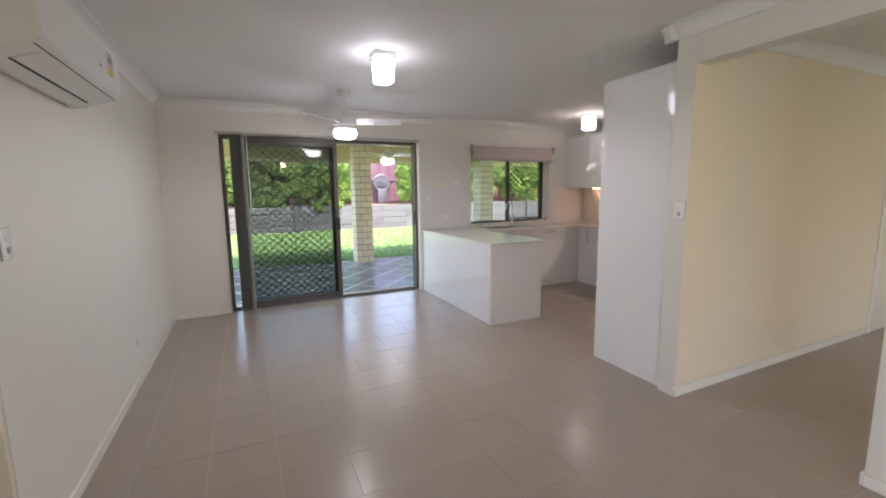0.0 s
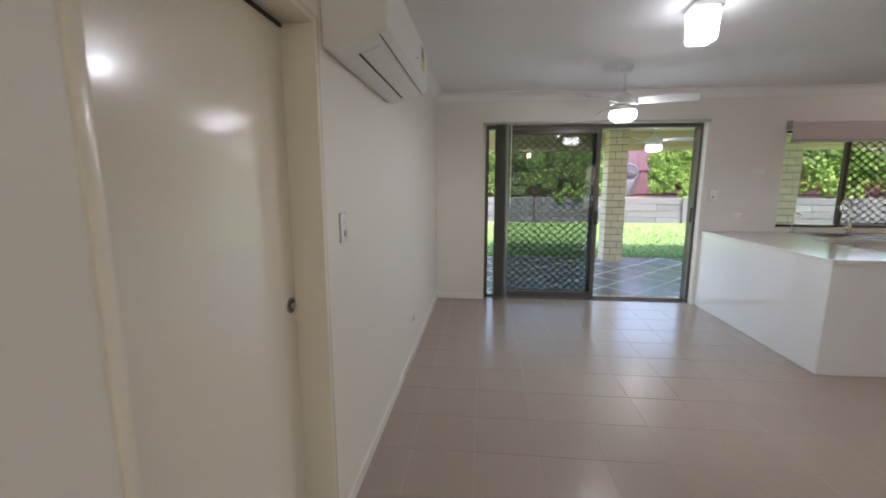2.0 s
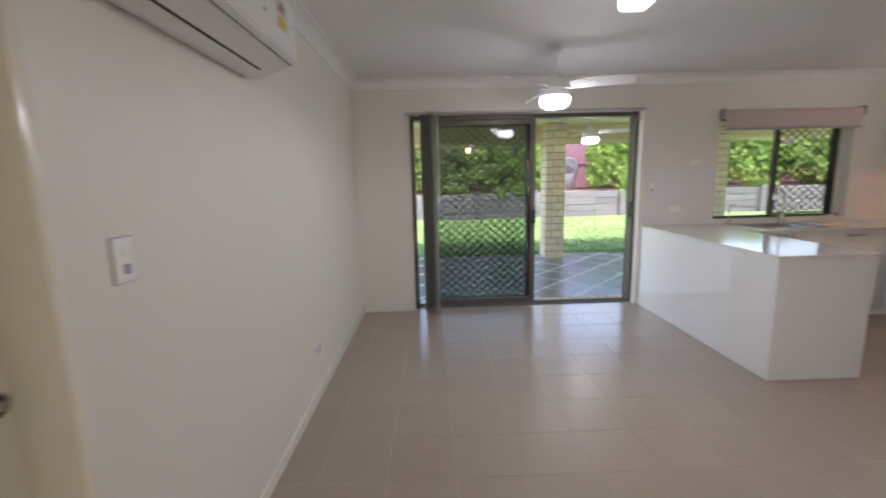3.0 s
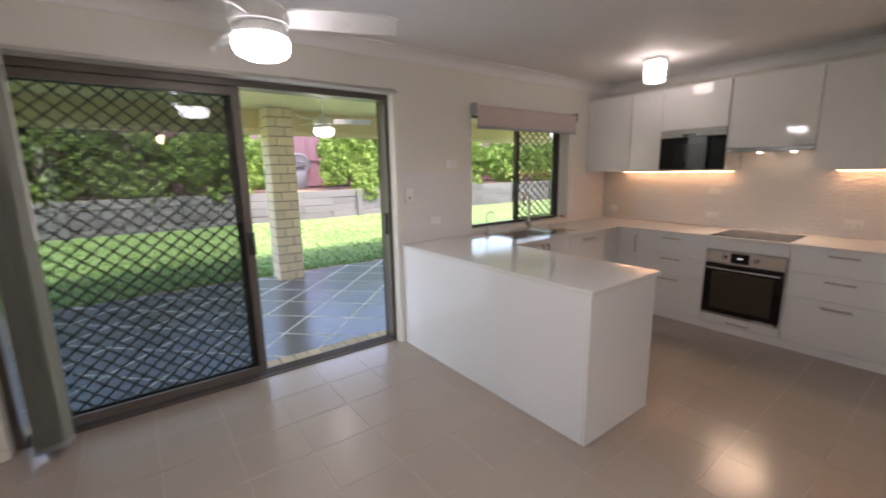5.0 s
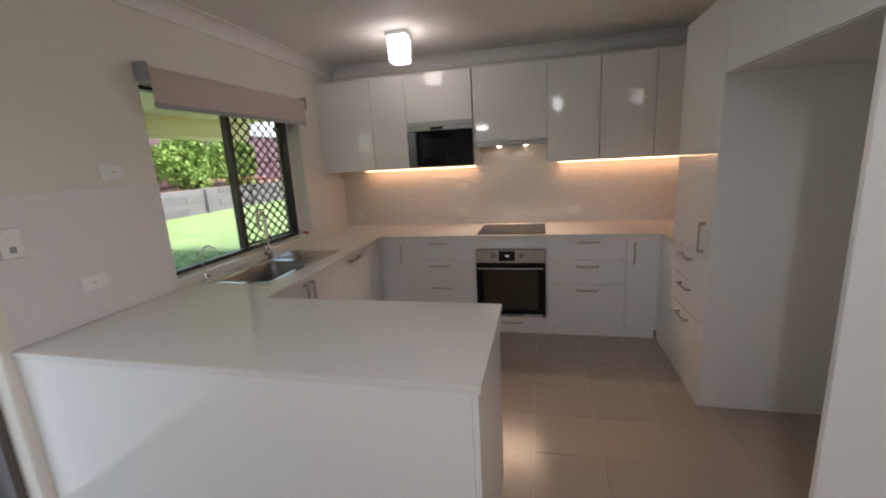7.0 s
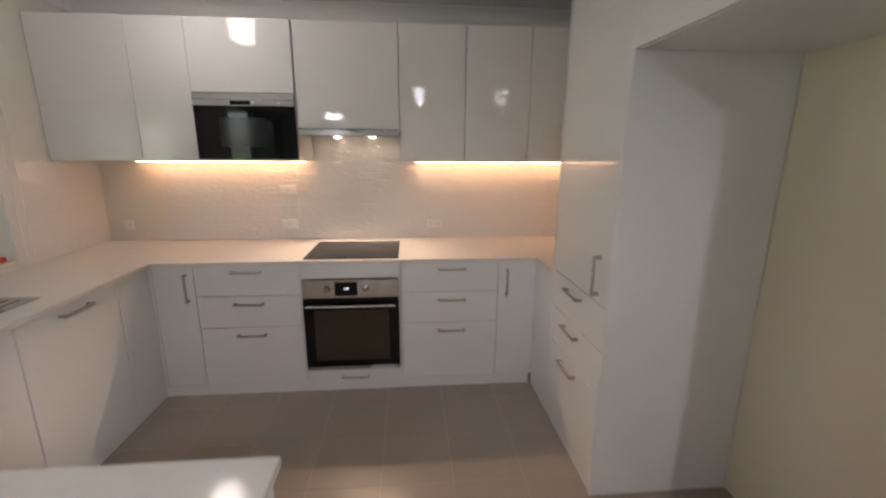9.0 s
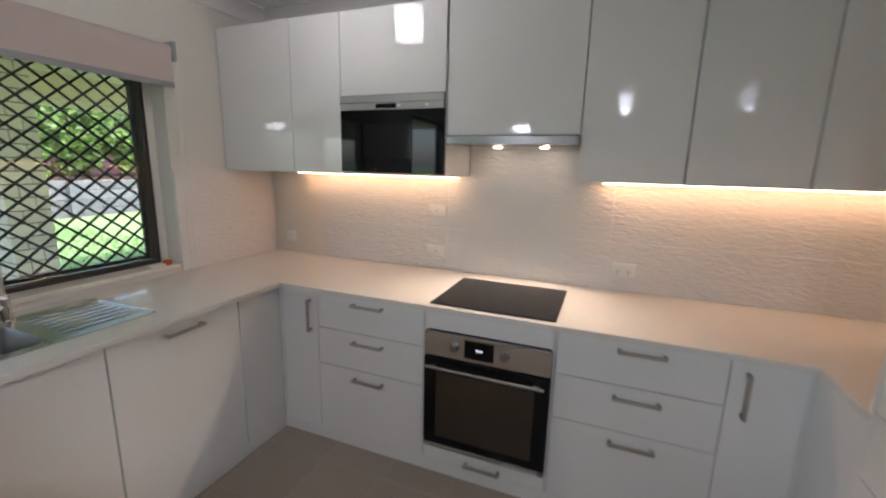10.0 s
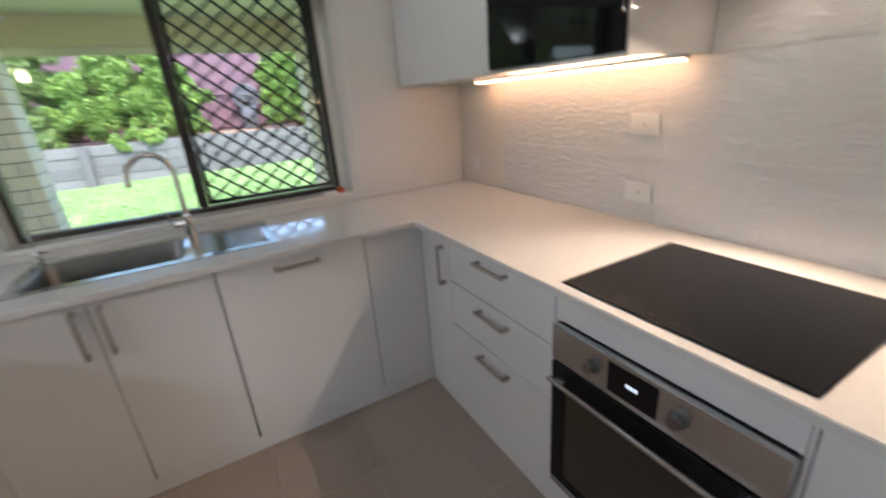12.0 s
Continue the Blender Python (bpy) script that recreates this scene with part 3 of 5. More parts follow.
# plinths
for nm, b in (("plinth", (4.540, 4.555, 2.70, 5.025, 0.0, 0.0685)), ("plinth", (2.90, 4.5395, 5.008, 5.023, 0.0, 0.0685)), ("plinth", (3.62, 4.5395, 2.668, 2.681, 0.0, 0.0685))):
    solo(nm, box(nb(), *b, 0.001), M_GLOSS, (0.5 * (b[0] + b[1]), 0.5 * (b[2] + b[3]), 0), "gloss white kickboard under the cabinets", "kickboard", "kickboards")

# peninsula
pen = thing("peninsula_cabinet", (2.5, 4.6, 0), "gloss white peninsula cabinet with plain end panels", "cabinet")
part("body", box(nb(), 2.205, 2.82, 3.800, NY - 0.004, 0.0, BT), M_CARCASS, pen)
part("back_panel", box(nb(), 2.184, 2.204, 3.786, NY - 0.002, 0.002, BT, 0.0015), M_GLOSS, pen)
part("end_panel", box(nb(), 2.184, 2.838, 3.766, 3.785, 0.002, BT, 0.0015), M_GLOSS, pen)
part("inner_panel", box(nb(), 2.821, 2.839, 3.786, 5.02, 0.07, BT, 0.0015), M_GLOSS, pen)

# worktop, one piece with the sink cut-out
SK = (3.075, 3.935, 5.085, 5.50)
CX0, CX1, PX1 = 2.176, 4.494, 2.868
xs = sorted({CX0, PX1, 4.2175, CX1, EX - 0.004, SK[0] + 0.02, SK[1] - 0.02})
ys = sorted({HY1 + 0.004, FYP + 0.012, 3.756, 4.962, NY - 0.004, SK[2] + 0.02, SK[3] - 0.02})


def topped(u, v):
    if SK[0] + 0.02 < u < SK[1] - 0.02 and SK[2] + 0.02 < v < SK[3] - 0.02:
        return False
    if v < FYP + 0.012:
        return u > 4.2175
    return v > 4.962 or u > CX1 or (u < PX1 and v > 3.756)


wt = sheet(nb(), xs, ys, topped, CT - CTH, CT, lambda u, v, w: (u, v, w))
bmesh.ops.recalc_face_normals(wt, faces=wt.faces)
bmesh.ops.bevel(wt, geom=[e for e in wt.edges if len(e.link_faces) == 2 and e.calc_face_angle(0) > 1], offset=0.0022, segments=2, affect="EDGES")
solo("worktop", wt, M_STONE, (3.5, 5.2, CT - CTH), "white speckled engineered stone worktop with warm lamp glow", "worktop")

# sink
sink = thing("sink", (3.5, 5.29, CT), "inset stainless steel sink with ribbed drainer", "sink")
rim = sheet(nb(), [SK[0], 3.115, 3.600, 3.630, SK[1]], [SK[2], 5.125, 5.445, SK[3]], lambda u, v: not (3.115 < u < 3.600 and 5.125 < v < 5.445), CT + 0.0005, CT + 0.004, lambda u, v, w: (u, v, w))
part("rim", rim, M_SINK, sink)
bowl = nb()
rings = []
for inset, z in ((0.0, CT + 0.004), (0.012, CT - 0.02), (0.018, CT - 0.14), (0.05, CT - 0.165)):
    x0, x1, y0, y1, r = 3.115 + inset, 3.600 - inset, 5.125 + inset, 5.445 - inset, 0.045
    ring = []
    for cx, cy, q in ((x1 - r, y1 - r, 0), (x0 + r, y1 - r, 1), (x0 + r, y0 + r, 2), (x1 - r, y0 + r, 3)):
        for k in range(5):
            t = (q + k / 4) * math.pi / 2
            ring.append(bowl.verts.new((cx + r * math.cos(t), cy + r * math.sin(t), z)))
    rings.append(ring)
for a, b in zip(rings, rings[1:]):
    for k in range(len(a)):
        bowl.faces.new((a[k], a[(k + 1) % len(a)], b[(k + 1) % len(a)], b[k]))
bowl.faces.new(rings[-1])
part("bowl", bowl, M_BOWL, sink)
wst = nb()
lathe(wst, [(0.042, CT - 0.1645), (0.040, CT - 0.162), (0.030, CT - 0.163), (0.012, CT - 0.160)], 3.36, 5.29)
part("waste", wst, M_CHROME, sink)
for k in range(7):
    y = 5.145 + k * 0.045
    part("rib", box(nb(), 3.655, 3.905, y, y + 0.022, CT + 0.0035, CT + 0.0072, 0.0035, 2), M_SINK, sink)

tap = thing("mixer_tap", (3.63, 5.468, CT), "chrome gooseneck mixer tap behind the sink", "tap")
bm = nb()
lathe(bm, [(0.027, CT + 0.004), (0.027, CT + 0.010), (0.021, CT + 0.014), (0.021, CT + 0.095), (0.013, CT + 0.104), (0.0125, CT + 0.11)], 3.63, 5.468)
part("base", bm, M_CHROME, tap)
arc = [(3.63, 5.468, CT + 0.10 + 0.02 * k) for k in range(10)]
arc += [(3.63 - (0.085 - 0.085 * math.cos(t)) * 0.93, 5.468 - (0.085 - 0.085 * math.cos(t)) * 0.36, CT + 0.285 + 0.085 * math.sin(t)) for t in (radians(a) for a in range(8, 181, 12))]
arc.append((arc[-1][0], arc[-1][1], arc[-1][2] - 0.035))
part("spout", tube(nb(), arc, 0.0115), M_CHROME, tap)
bm = nb()
cyl(bm, (3.63, 5.468, CT + 0.062), (3.575, 5.452, CT + 0.066), 0.016, seg=20)
cyl(bm, (3.572, 5.451, CT + 0.068), (3.560, 5.447, CT + 0.135), 0.0045, seg=10)
part("lever", bm, M_CHROME, tap)
ft = thing("filter_tap", (3.09, 5.52, CT), "slim chrome water filter tap beside the sink", "tap")
bm = nb()
lathe(bm, [(0.020, CT + 0.0005), (0.020, CT + 0.006), (0.010, CT + 0.014), (0.010, CT + 0.045), (0.006, CT + 0.055)], 3.09, 5.52)
part("base", bm, M_CHROME, ft)
arc = [(3.09, 5.52, CT + 0.05 + 0.02 * k) for k in range(7)]
arc += [(3.09 + 0.038 * (1 - math.cos(t)) * 0.8, 5.52 - 0.038 * (1 - math.cos(t)) * 0.6, CT + 0.17 + 0.045 * math.sin(t)) for t in (radians(a) for a in range(10, 165, 14))]
part("spout", tube(nb(), arc, 0.0048, 10), M_CHROME, ft)
part("lever", box(nb(), 3.094, 3.125, 5.512, 5.522, CT + 0.035, CT + 0.041, 0.002), M_BLACK, ft)

# pantry and refrigerator alcove
unit("tall gloss white pantry with drawers below", "y+", FYP, 3.612, 4.215, 0.07, TOP, HY1 + 0.005,
     [("drawer_front", 3.612, 4.215, 0.688, 0.885, (3.93, 0.838, False)), ("drawer_front", 3.612, 4.215, 0.488, 0.688, (3.93, 0.640, False)),
      ("drawer_front", 3.612, 4.215, 0.071, 0.488, (3.93, 0.440, False)), ("door", 3.612, 4.215, 0.885, TOP, (3.690, 1.005, True))], name="pantry_cabinet")
cf = thing("corner_cabinet", (4.4, FYP, 0), "plain gloss white blind corner cabinet beside the pantry", "cabinet", "kitchen cabinets")
part("front", fb(nb(), "y+", FYP, 4.217, 4.532, 0.07, BT, -0.018, 0.0, 0.0015), M_GLOSS, cf)
part("body", box(nb(), 4.218, EX - 0.01, HY1 + 0.005, FYP - 0.0185, 0.07, BT), M_CARCASS, cf)
solo("side_panel", box(nb(), 4.217, 4.235, HY1 + 0.004, FYP + 0.001, CT + 0.001, TOP, 0.0015), M_GLOSS, (4.226, 2.36, CT), "tall gloss white pantry side panel standing on the worktop", "cabinet panel", "alcove panels")
solo("side_panel", box(nb(), 3.592, 3.610, HY1 + 0.004, FYP + 0.001, 0.0, TOP, 0.0015), M_GLOSS, (3.6, 2.36, 0), "tall gloss white pantry side panel beside the alcove", "cabinet panel", "alcove panels")
ep = box(nb(), 2.535, 2.572, HY1 + 0.003, FYP + 0.004, 0.0, TOP - 0.02, 0.0015)
for v in ep.verts:
    v.co.x += 0.026 * (v.co.y - 2.25) if v.co.x < 2.55 else 0.0
solo("side_panel", ep, M_GLOSS, (2.553, 2.36, 0), "tall gloss white end panel of the refrigerator alcove", "cabinet panel", "alcove panels")
oc = thing("overhead_cabinet", (3.08, 2.36, 1.86), "gloss white cabinet over the refrigerator alcove", "cabinet", "kitchen cabinets")
part("body", box(nb(), 2.574, 3.590, HY1 + 0.004, FYP - 0.019, 1.86, TOP), M_CARCASS, oc)
for a0, a1 in ((2.574, 3.082), (3.082, 3.590)):
    part("door", fb(nb(), "y+", FYP, a0 + 0.0015, a1 - 0.0015, 1.862, TOP - 0.002, -0.018, 0, 0.0015), M_GLOSS, oc)

# wall cabinets
unit("gloss white corner wall cabinet with two doors", "x-", FXU, 4.747, NY - 0.003, UB, TOP, EX - 0.004,
     [("door", 5.071, NY - 0.003, UB, TOP, None), ("door", 4.747, 5.071, UB, TOP, None)], name="wall_cabinet")
mu = unit("gloss white wall cabinet holding the microwave", "x-", FXU, 4.155, 4.747, 1.842, TOP, EX - 0.004, [("door", 4.155, 4.747, 1.842, TOP, None)], name="wall_cabinet")
for b in ((4.148, 4.1545), (4.7405, 4.7465)):
    part("side", box(nb(), FXU - 0.0, EX - 0.004, *b, UB, 1.841), M_GLOSS, mu)
part("shelf", box(nb(), FXU - 0.0, EX - 0.004, 4.155, 4.740, UB, UB + 0.012), M_GLOSS, mu)
unit("gloss white wall cabinet above the range hood", "x-", FXU, 3.532, 4.147, 1.643, TOP, EX - 0.004, [("door", 3.532, 4.147, 1.643, TOP, None)], name="wall_cabinet")
unit("gloss white wall cabinet beside the hood", "x-", FXU, 3.122, 3.530, UB, TOP, EX - 0.004, [("door", 3.122, 3.530, UB, TOP, None)], name="wall_cabinet")
unit("gloss white wall cabinet beside the pantry", "x-", FXU, 2.715, 3.120, UB, TOP, EX - 0.004, [("door", 2.715, 3.120, UB, TOP, None)], name="wall_cabinet")
unit("gloss white wall cabinet in the corner behind the pantry", "x-", FXU, HY1 + 0.01, 2.713, UB, TOP, EX - 0.004, [("door", 2.306, 2.713, UB, TOP, None), ("door", HY1 + 0.01, 2.304, UB, TOP, None)], name="wall_cabinet")

# microwave
mw = thing("microwave", (FXU, 4.448, UB + 0.012), "built-in microwave oven with black glass door and steel strip", "microwave")
part("body", box(nb(), FXU + 0.003, EX - 0.06, 4.158, 4.737, UB + 0.013, 1.838), M_BLACK, mw)
part("control_strip", fb(nb(), "x-", FXU, 4.157, 4.739, 1.768, 1.839, -0.002, 0.020, 0.002), M_STRIP, mw, "brushed steel control strip")
part("lip", fb(nb(), "x-", FXU, 4.157, 4.739, 1.800, 1.806, 0.0205, 0.024, 0.001), M_STEEL, mw)
mwd = part("door", fb(nb(), "x-", FXU, 4.157, 4.739, UB + 0.014, 1.7665, -0.002, 0.018, 0.002), M_BLACKGL, mw, "black glass door")
part("window", fb(nb(), "x-", FXU, 4.33, 4.60, 1.53, 1.70, 0.0181, 0.0186), M_HOB, mwd)
part("display", fb(nb(), "x-", FXU, 4.410, 4.525, 1.774, 1.796, 0.0202, 0.0214), M_BLACKGL, mw, "black display")
for a in (4.235, 4.385):
    part("mark", fb(nb(), "x-", FXU, a, a + 0.018, 1.782, 1.790, 0.0202, 0.0208), M_PLASTIC, mw)

# range hood
hood = thing("range_hood", (FXU, 3.84, 1.598), "slimline steel range hood with two warm spotlights", "range hood")
part("front", fb(nb(), "x-", FXU, 3.536, 4.143, 1.602, 1.641, -0.010, 0.016, 0.002), M_HOODS, hood)
part("underside", box(nb(), FXU + 0.011, EX - 0.08, 3.540, 4.140, 1.606, 1.640), M_HOODS, hood)
for a in (3.715, 3.955):
    bm = nb()
    cyl(bm, (5.02, a, 1.6055), (5.02, a, 1.600), 0.030, seg=28)
    sp = part("spotlight", bm, M_CHROME, hood, "round warm spotlight")
    bm = nb()
    cyl(bm, (5.02, a, 1.5998), (5.02, a, 1.597), 0.020, seg=28)
    part("lens", bm, M_GLOW_SPOT, sp)
    beam = new("hood_beam", bpy.data.lights.new("hood_beam", "SPOT"))
    beam.data.energy, beam.data.color, beam.data.spot_size, beam.data.spot_blend = HOOD_WATTS, (1.0, 0.74, 0.50), radians(98), 0.55
    beam.data.shadow_soft_size = 0.02
    beam.matrix_world = look((5.02, a, 1.594), (4.54, a, 0.9))

# warm strips under the wall cabinets
for a0, a1 in ((4.19, 5.30), (2.12, 3.43)):
    st = thing("led_strip", (5.088, (a0 + a1) / 2, UB), "warm white light strip under the wall cabinets", "strip light", "under-cabinet lights")
    part("channel", box(nb(), 5.072, 5.104, a0 - 0.01, a1 + 0.01, UB - 0.008, UB - 0.0005), M_STEEL, st)
    part("diffuser", box(nb(), 5.075, 5.101, a0, a1, UB - 0.0145, UB - 0.0085), M_GLOW_LED, st)

# oven
ov = thing("oven", (FXE, 3.84, 0.155), "built-in electric oven with steel panel and black glass door", "oven")
O0, O1 = 3.549, 4.129
part("body", box(nb(), FXE + 0.001, EX - 0.05, O0 + 0.01, O1 - 0.01, 0.158, 0.750), M_BLACK, ov)
part("control_panel", fb(nb(), "x-", FXE, O0, O1, 0.636, 0.751, 0.0005, 0.022, 0.002), M_STEEL, ov, "brushed steel control panel")
od = part("door", fb(nb(), "x-", FXE, O0, O1, 0.182, 0.630, 0.0005, 0.024, 0.003), M_BLACKGL, ov, "black glass oven door")
part("window", fb(nb(), "x-", FXE, O0 + 0.062, O1 - 0.062, 0.225, 0.560, 0.0241, 0.0247), M_OVENGL, od, "smoked oven window")
part("bottom_strip", fb(nb(), "x-", FXE, O0, O1, 0.157, 0.180, 0.0005, 0.022, 0.002), M_STEEL, ov)
bm = nb()
fb(bm, "x-", FXE, O0 + 0.02, O1 - 0.02, 0.588, 0.602, 0.052, 0.066, 0.005, 2)
for a in (O0 + 0.055, O1 - 0.055):
    fb(bm, "x-", FXE, a - 0.015, a + 0.015, 0.588, 0.602, 0.0245, 0.054, 0.003)
part("handle", bm, M_STEEL, od, "steel bar handle")
part("display", fb(nb(), "x-", FXE, 3.798, 3.934, 0.652, 0.738, 0.0222, 0.0235, 0.001), M_BLACKGL, ov, "black clock display")
for k in range(3):
    part("digit", fb(nb(), "x-", FXE, 3.850 + 0.011 * k, 3.8565 + 0.011 * k, 0.692, 0.702, 0.0236, 0.0239), M_GLOW_DIGIT, ov)
for a in (3.981, 3.749):
    bm = nb()
    cyl(bm, at("x-", FXE, a, 0.694, 0.022), at("x-", FXE, a, 0.694, 0.030), 0.021, seg=26)
    cyl(bm, at("x-", FXE, a, 0.694, 0.030), at("x-", FXE, a, 0.694, 0.046), 0.017, 0.0155, seg=26)
    part("knob", bm, M_HOODS, ov)
    for k in range(3):
        part("dot", fb(nb(), "x-", FXE, a - 0.02 + 0.017 * k, a - 0.016 + 0.017 * k, 0.724 + (0.004 if k == 1 else 0), 0.728 + (0.004 if k == 1 else 0), 0.0222, 0.0226), M_DARK, ov)

# hob
hob = thing("hob", (4.765, 3.832, CT), "black ceramic glass hob set on the worktop", "hob")
for k in range(5):
    part("control_mark", box(nb(), 4.552, 4.560, 3.775 + 0.028 * k, 3.787 + 0.028 * k, CT + 0.0061, CT + 0.0064), M_OVENGL, hob)
part("glass", box(nb(), 4.530, 5.010, 3.548, 4.114, CT + 0.0005, CT + 0.006, 0.002), M_HOB, hob)

# ---- switches and sockets ----
def socket(face, p, a, z, w=0.115, h=0.072, kind="socket"):
    ob = thing("power_socket" if kind != "switch" else "light_switch", at(face, p, a, z, 0),
               "white plastic double power socket" if kind == "socket" else "white plastic light switch plate" if kind == "switch" else "plain white plastic wall plate",
               "power socket" if kind == "socket" else "switch", "wall plates")
    part("plate", fb(nb(), face, p, a - w / 2, a + w / 2, z - h / 2, z + h / 2, 0.0005, 0.009, 0.003, 2), M_PLASTIC, ob)
    if kind == "socket":
        for e in (-1, 1):
            c = a + e * w * 0.24
            part("rocker", fb(nb(), face, p, c - 0.006, c + 0.006, z + 0.012, z + 0.028, 0.0092, 0.012, 0.001), M_PLASTIC, ob)
            for dx, dz in ((-0.007, -0.004), (0.007, -0.004), (0, -0.018)):
                part("slot", fb(nb(), face, p, c + dx - 0.0013, c + dx + 0.0013, z + dz - 0.005, z + dz + 0.005, 0.0092, 0.0096), M_DARK, ob)
    elif kind == "plate":
        part("screw", fb(nb(), face, p, a - 0.004, a + 0.004, z - 0.004, z + 0.004, 0.0092, 0.0098, 0.001), M_RAIL, ob)
    elif kind == "switch":
        # grey rim behind the plate, painted as the shade along its edge
        part("shade_rim", fb(nb(), face, p, a - w / 2 - 0.002, a + w / 2 + 0.002, z - h / 2 - 0.002, z + h / 2 + 0.002, 0.0002, 0.004), M_RAIL, ob)
        for e in (-1, 1):
            # lower rocker in grey: its shading is put into the colour
            part("rocker", fb(nb(), face, p, a - 0.011, a + 0.011, z + e * 0.024 - 0.013, z + e * 0.024 + 0.013, 0.0092, 0.0135, 0.002), M_PLASTIC if e > 0 else M_RAIL, ob)
    return ob


TS = 0.009    # tile face in front of the plaster
socket("x-", EX - TS, 5.448, 0.995, 0.075, 0.075, "plate")
socket("x-", EX - TS, 4.344, 0.990, kind="plate")
socket("x-", EX - TS, 4.341, 1.236, 0.115, 0.072, "plate")
socket("x-", EX - TS, 3.290, 0.990)
socket("y-", NY - TS, 2.267, 1.290, 0.075, 0.115, "switch")
socket("y-", NY - TS, 2.530, 1.055, kind="plate")
socket("y-", NY, 2.735, 1.545, 0.115, 0.075, "plate")
socket("x+", WX, 2.225, 1.243, 0.072, 0.116, "switch")
socket("x+", WX, 3.80, 0.335, 0.115, 0.072)
socket("x-", HX - 0.003, 1.955, 1.275, 0.07, 0.115, "switch")

# ---- roller blind over the kitchen window ----
rb = thing("roller_blind", (3.70, 5.56, 2.06), "half-drawn blush fabric roller blind over the window", "blind")
bm = nb()
cyl(bm, (2.975, 5.558, 2.040), (4.440, 5.558, 2.040), 0.032, seg=28)
part("tube", bm, M_ROLLER, rb)
bm = nb()
box(bm, 2.980, 4.435, 5.525, 5.527, 1.885, 2.042)
part("fabric", bm, M_ROLLER, rb)
part("bottom_rail", box(nb(), 2.978, 4.437, 5.519, 5.533, 1.858, 1.886, 0.004, 2), M_RAIL, rb, "grey bottom rail")
for x in (2.954, 4.443):
    part("bracket", box(nb(), x, x + 0.017, 5.515, NY - 0.001, 1.99, 2.085, 0.004), M_RAIL, rb, "grey bracket")
for y in (5.535, 5.575):
    bm = nb()
    tube(bm, [(4.472 + 0.004 * math.sin(k), y, 2.03 - 0.052 * k) for k in range(22)], 0.0022, 6)
    part("cord", bm, M_PLASTIC, rb, "white bead cord")
pk = thing("packet", (4.33, 5.64, WNB + 0.028), "small white and orange packet on the window sill", "packet")
part("wrapper", box(nb(), 4.27, 4.345, 5.600, 5.650, WNB + 0.0275, WNB + 0.042, 0.004), M_PLASTIC, pk)
part("cap", box(nb(), 4.347, 4.385, 5.600, 5.640, WNB + 0.0275, WNB + 0.058, 0.010, 2), mat("orange_plastic", (0.62, 0.10, 0.03), 0.4, vary=0.03), pk, "orange plastic cap")

# ---- living and dining things ----
# air conditioner: one profile drawn along the wall
ac = thing("air_conditioner", (WX, 2.58, 1.88), "white split-system air conditioner on the wall above the switch", "air conditioner")
A0, A1 = 2.085, 3.085
prof = [(0.0, 1.890), (0.03, 1.880), (0.06, 1.880), (0.218, 1.936), (0.233, 1.950), (0.233, 2.150), (0.225, 2.172), (0.205, 2.180), (0.0, 2.180)]
bm = nb()
ends = [[bm.verts.new((WX + d, a, z)) for d, z in prof] for a in (A0, A1)]
for i in range(len(prof)):
    j = (i + 1) % len(prof)
    bm.faces.new((ends[0][i], ends[0][j], ends[1][j], ends[1][i]))
bm.faces.new(ends[0])
bm.faces.new(ends[1][::-1])
bmesh.ops.recalc_face_normals(bm, faces=bm.faces)
bmesh.ops.bevel(bm, geom=[e for e in bm.edges if e.calc_face_angle(0) > 0.3], offset=0.006, segments=2, affect="EDGES")
part("body", bm, M_ACW, ac)
bm = nb()
for s in (0.0,):
    a = [(WX + 0.112, 1.8990), (WX + 0.190, 1.9265), (WX + 0.191, 1.9225), (WX + 0.113, 1.8955)]
    r = [[bm.verts.new((x, y, z)) for x, z in a] for y in (A0 + 0.10, A1 - 0.10)]
    for i in range(4):
        bm.faces.new((r[0][i], r[0][(i + 1) % 4], r[1][(i + 1) % 4], r[1][i]))
    bm.faces.new(r[0])
    bm.faces.new(r[1][::-1])
part("louvre", bm, M_ACW, ac)
bm = nb()
r = [[bm.verts.new((x, y, z)) for x, z in ((WX + 0.100, 1.8955), (WX + 0.108, 1.8985), (WX + 0.109, 1.8955), (WX + 0.101, 1.8925))] for y in (A0 + 0.10, A1 - 0.10)]
for i in range(4):
    bm.faces.new((r[0][i], r[0][(i + 1) % 4], r[1][(i + 1) % 4], r[1][i]))
bm.faces.new(r[0])
bm.faces.new(r[1][::-1])
part("slot", bm, M_DARK, ac, "dark air outlet slot")
bm = nb()
tube(bm, [(WX + 0.205, A0 + 0.012, 1.9300), (WX + 0.205, A1 - 0.012, 1.9300)], 0.0022, 6)
part("seam", bm, M_DARK, ac, "dark seam under the front cover")
part("sensor", cyl(nb(), (WX + 0.2325, 2.745, 2.035), (WX + 0.2345, 2.745, 2.035), 0.006, seg=12), M_DARK, ac)
part("rating_label", box(nb(), WX + 0.2335, WX + 0.2342, 2.865, 2.965, 2.02, 2.140), M_PLASTIC, ac, "white and yellow energy rating label")
part("rating_band", box(nb(), WX + 0.2343, WX + 0.2347, 2.868, 2.962, 2.024, 2.062), mat("label_yellow", (0.75, 0.55, 0.10), 0.5), ac)
arc = nb()
tube(arc, [(WX + 0.2347, 2.915 + 0.036 * math.cos(t), 2.078 + 0.040 * math.sin(t)) for t in (radians(15 * k) for k in range(13))], 0.0035, 6)
part("rating_arc", arc, M_RAIL, ac)
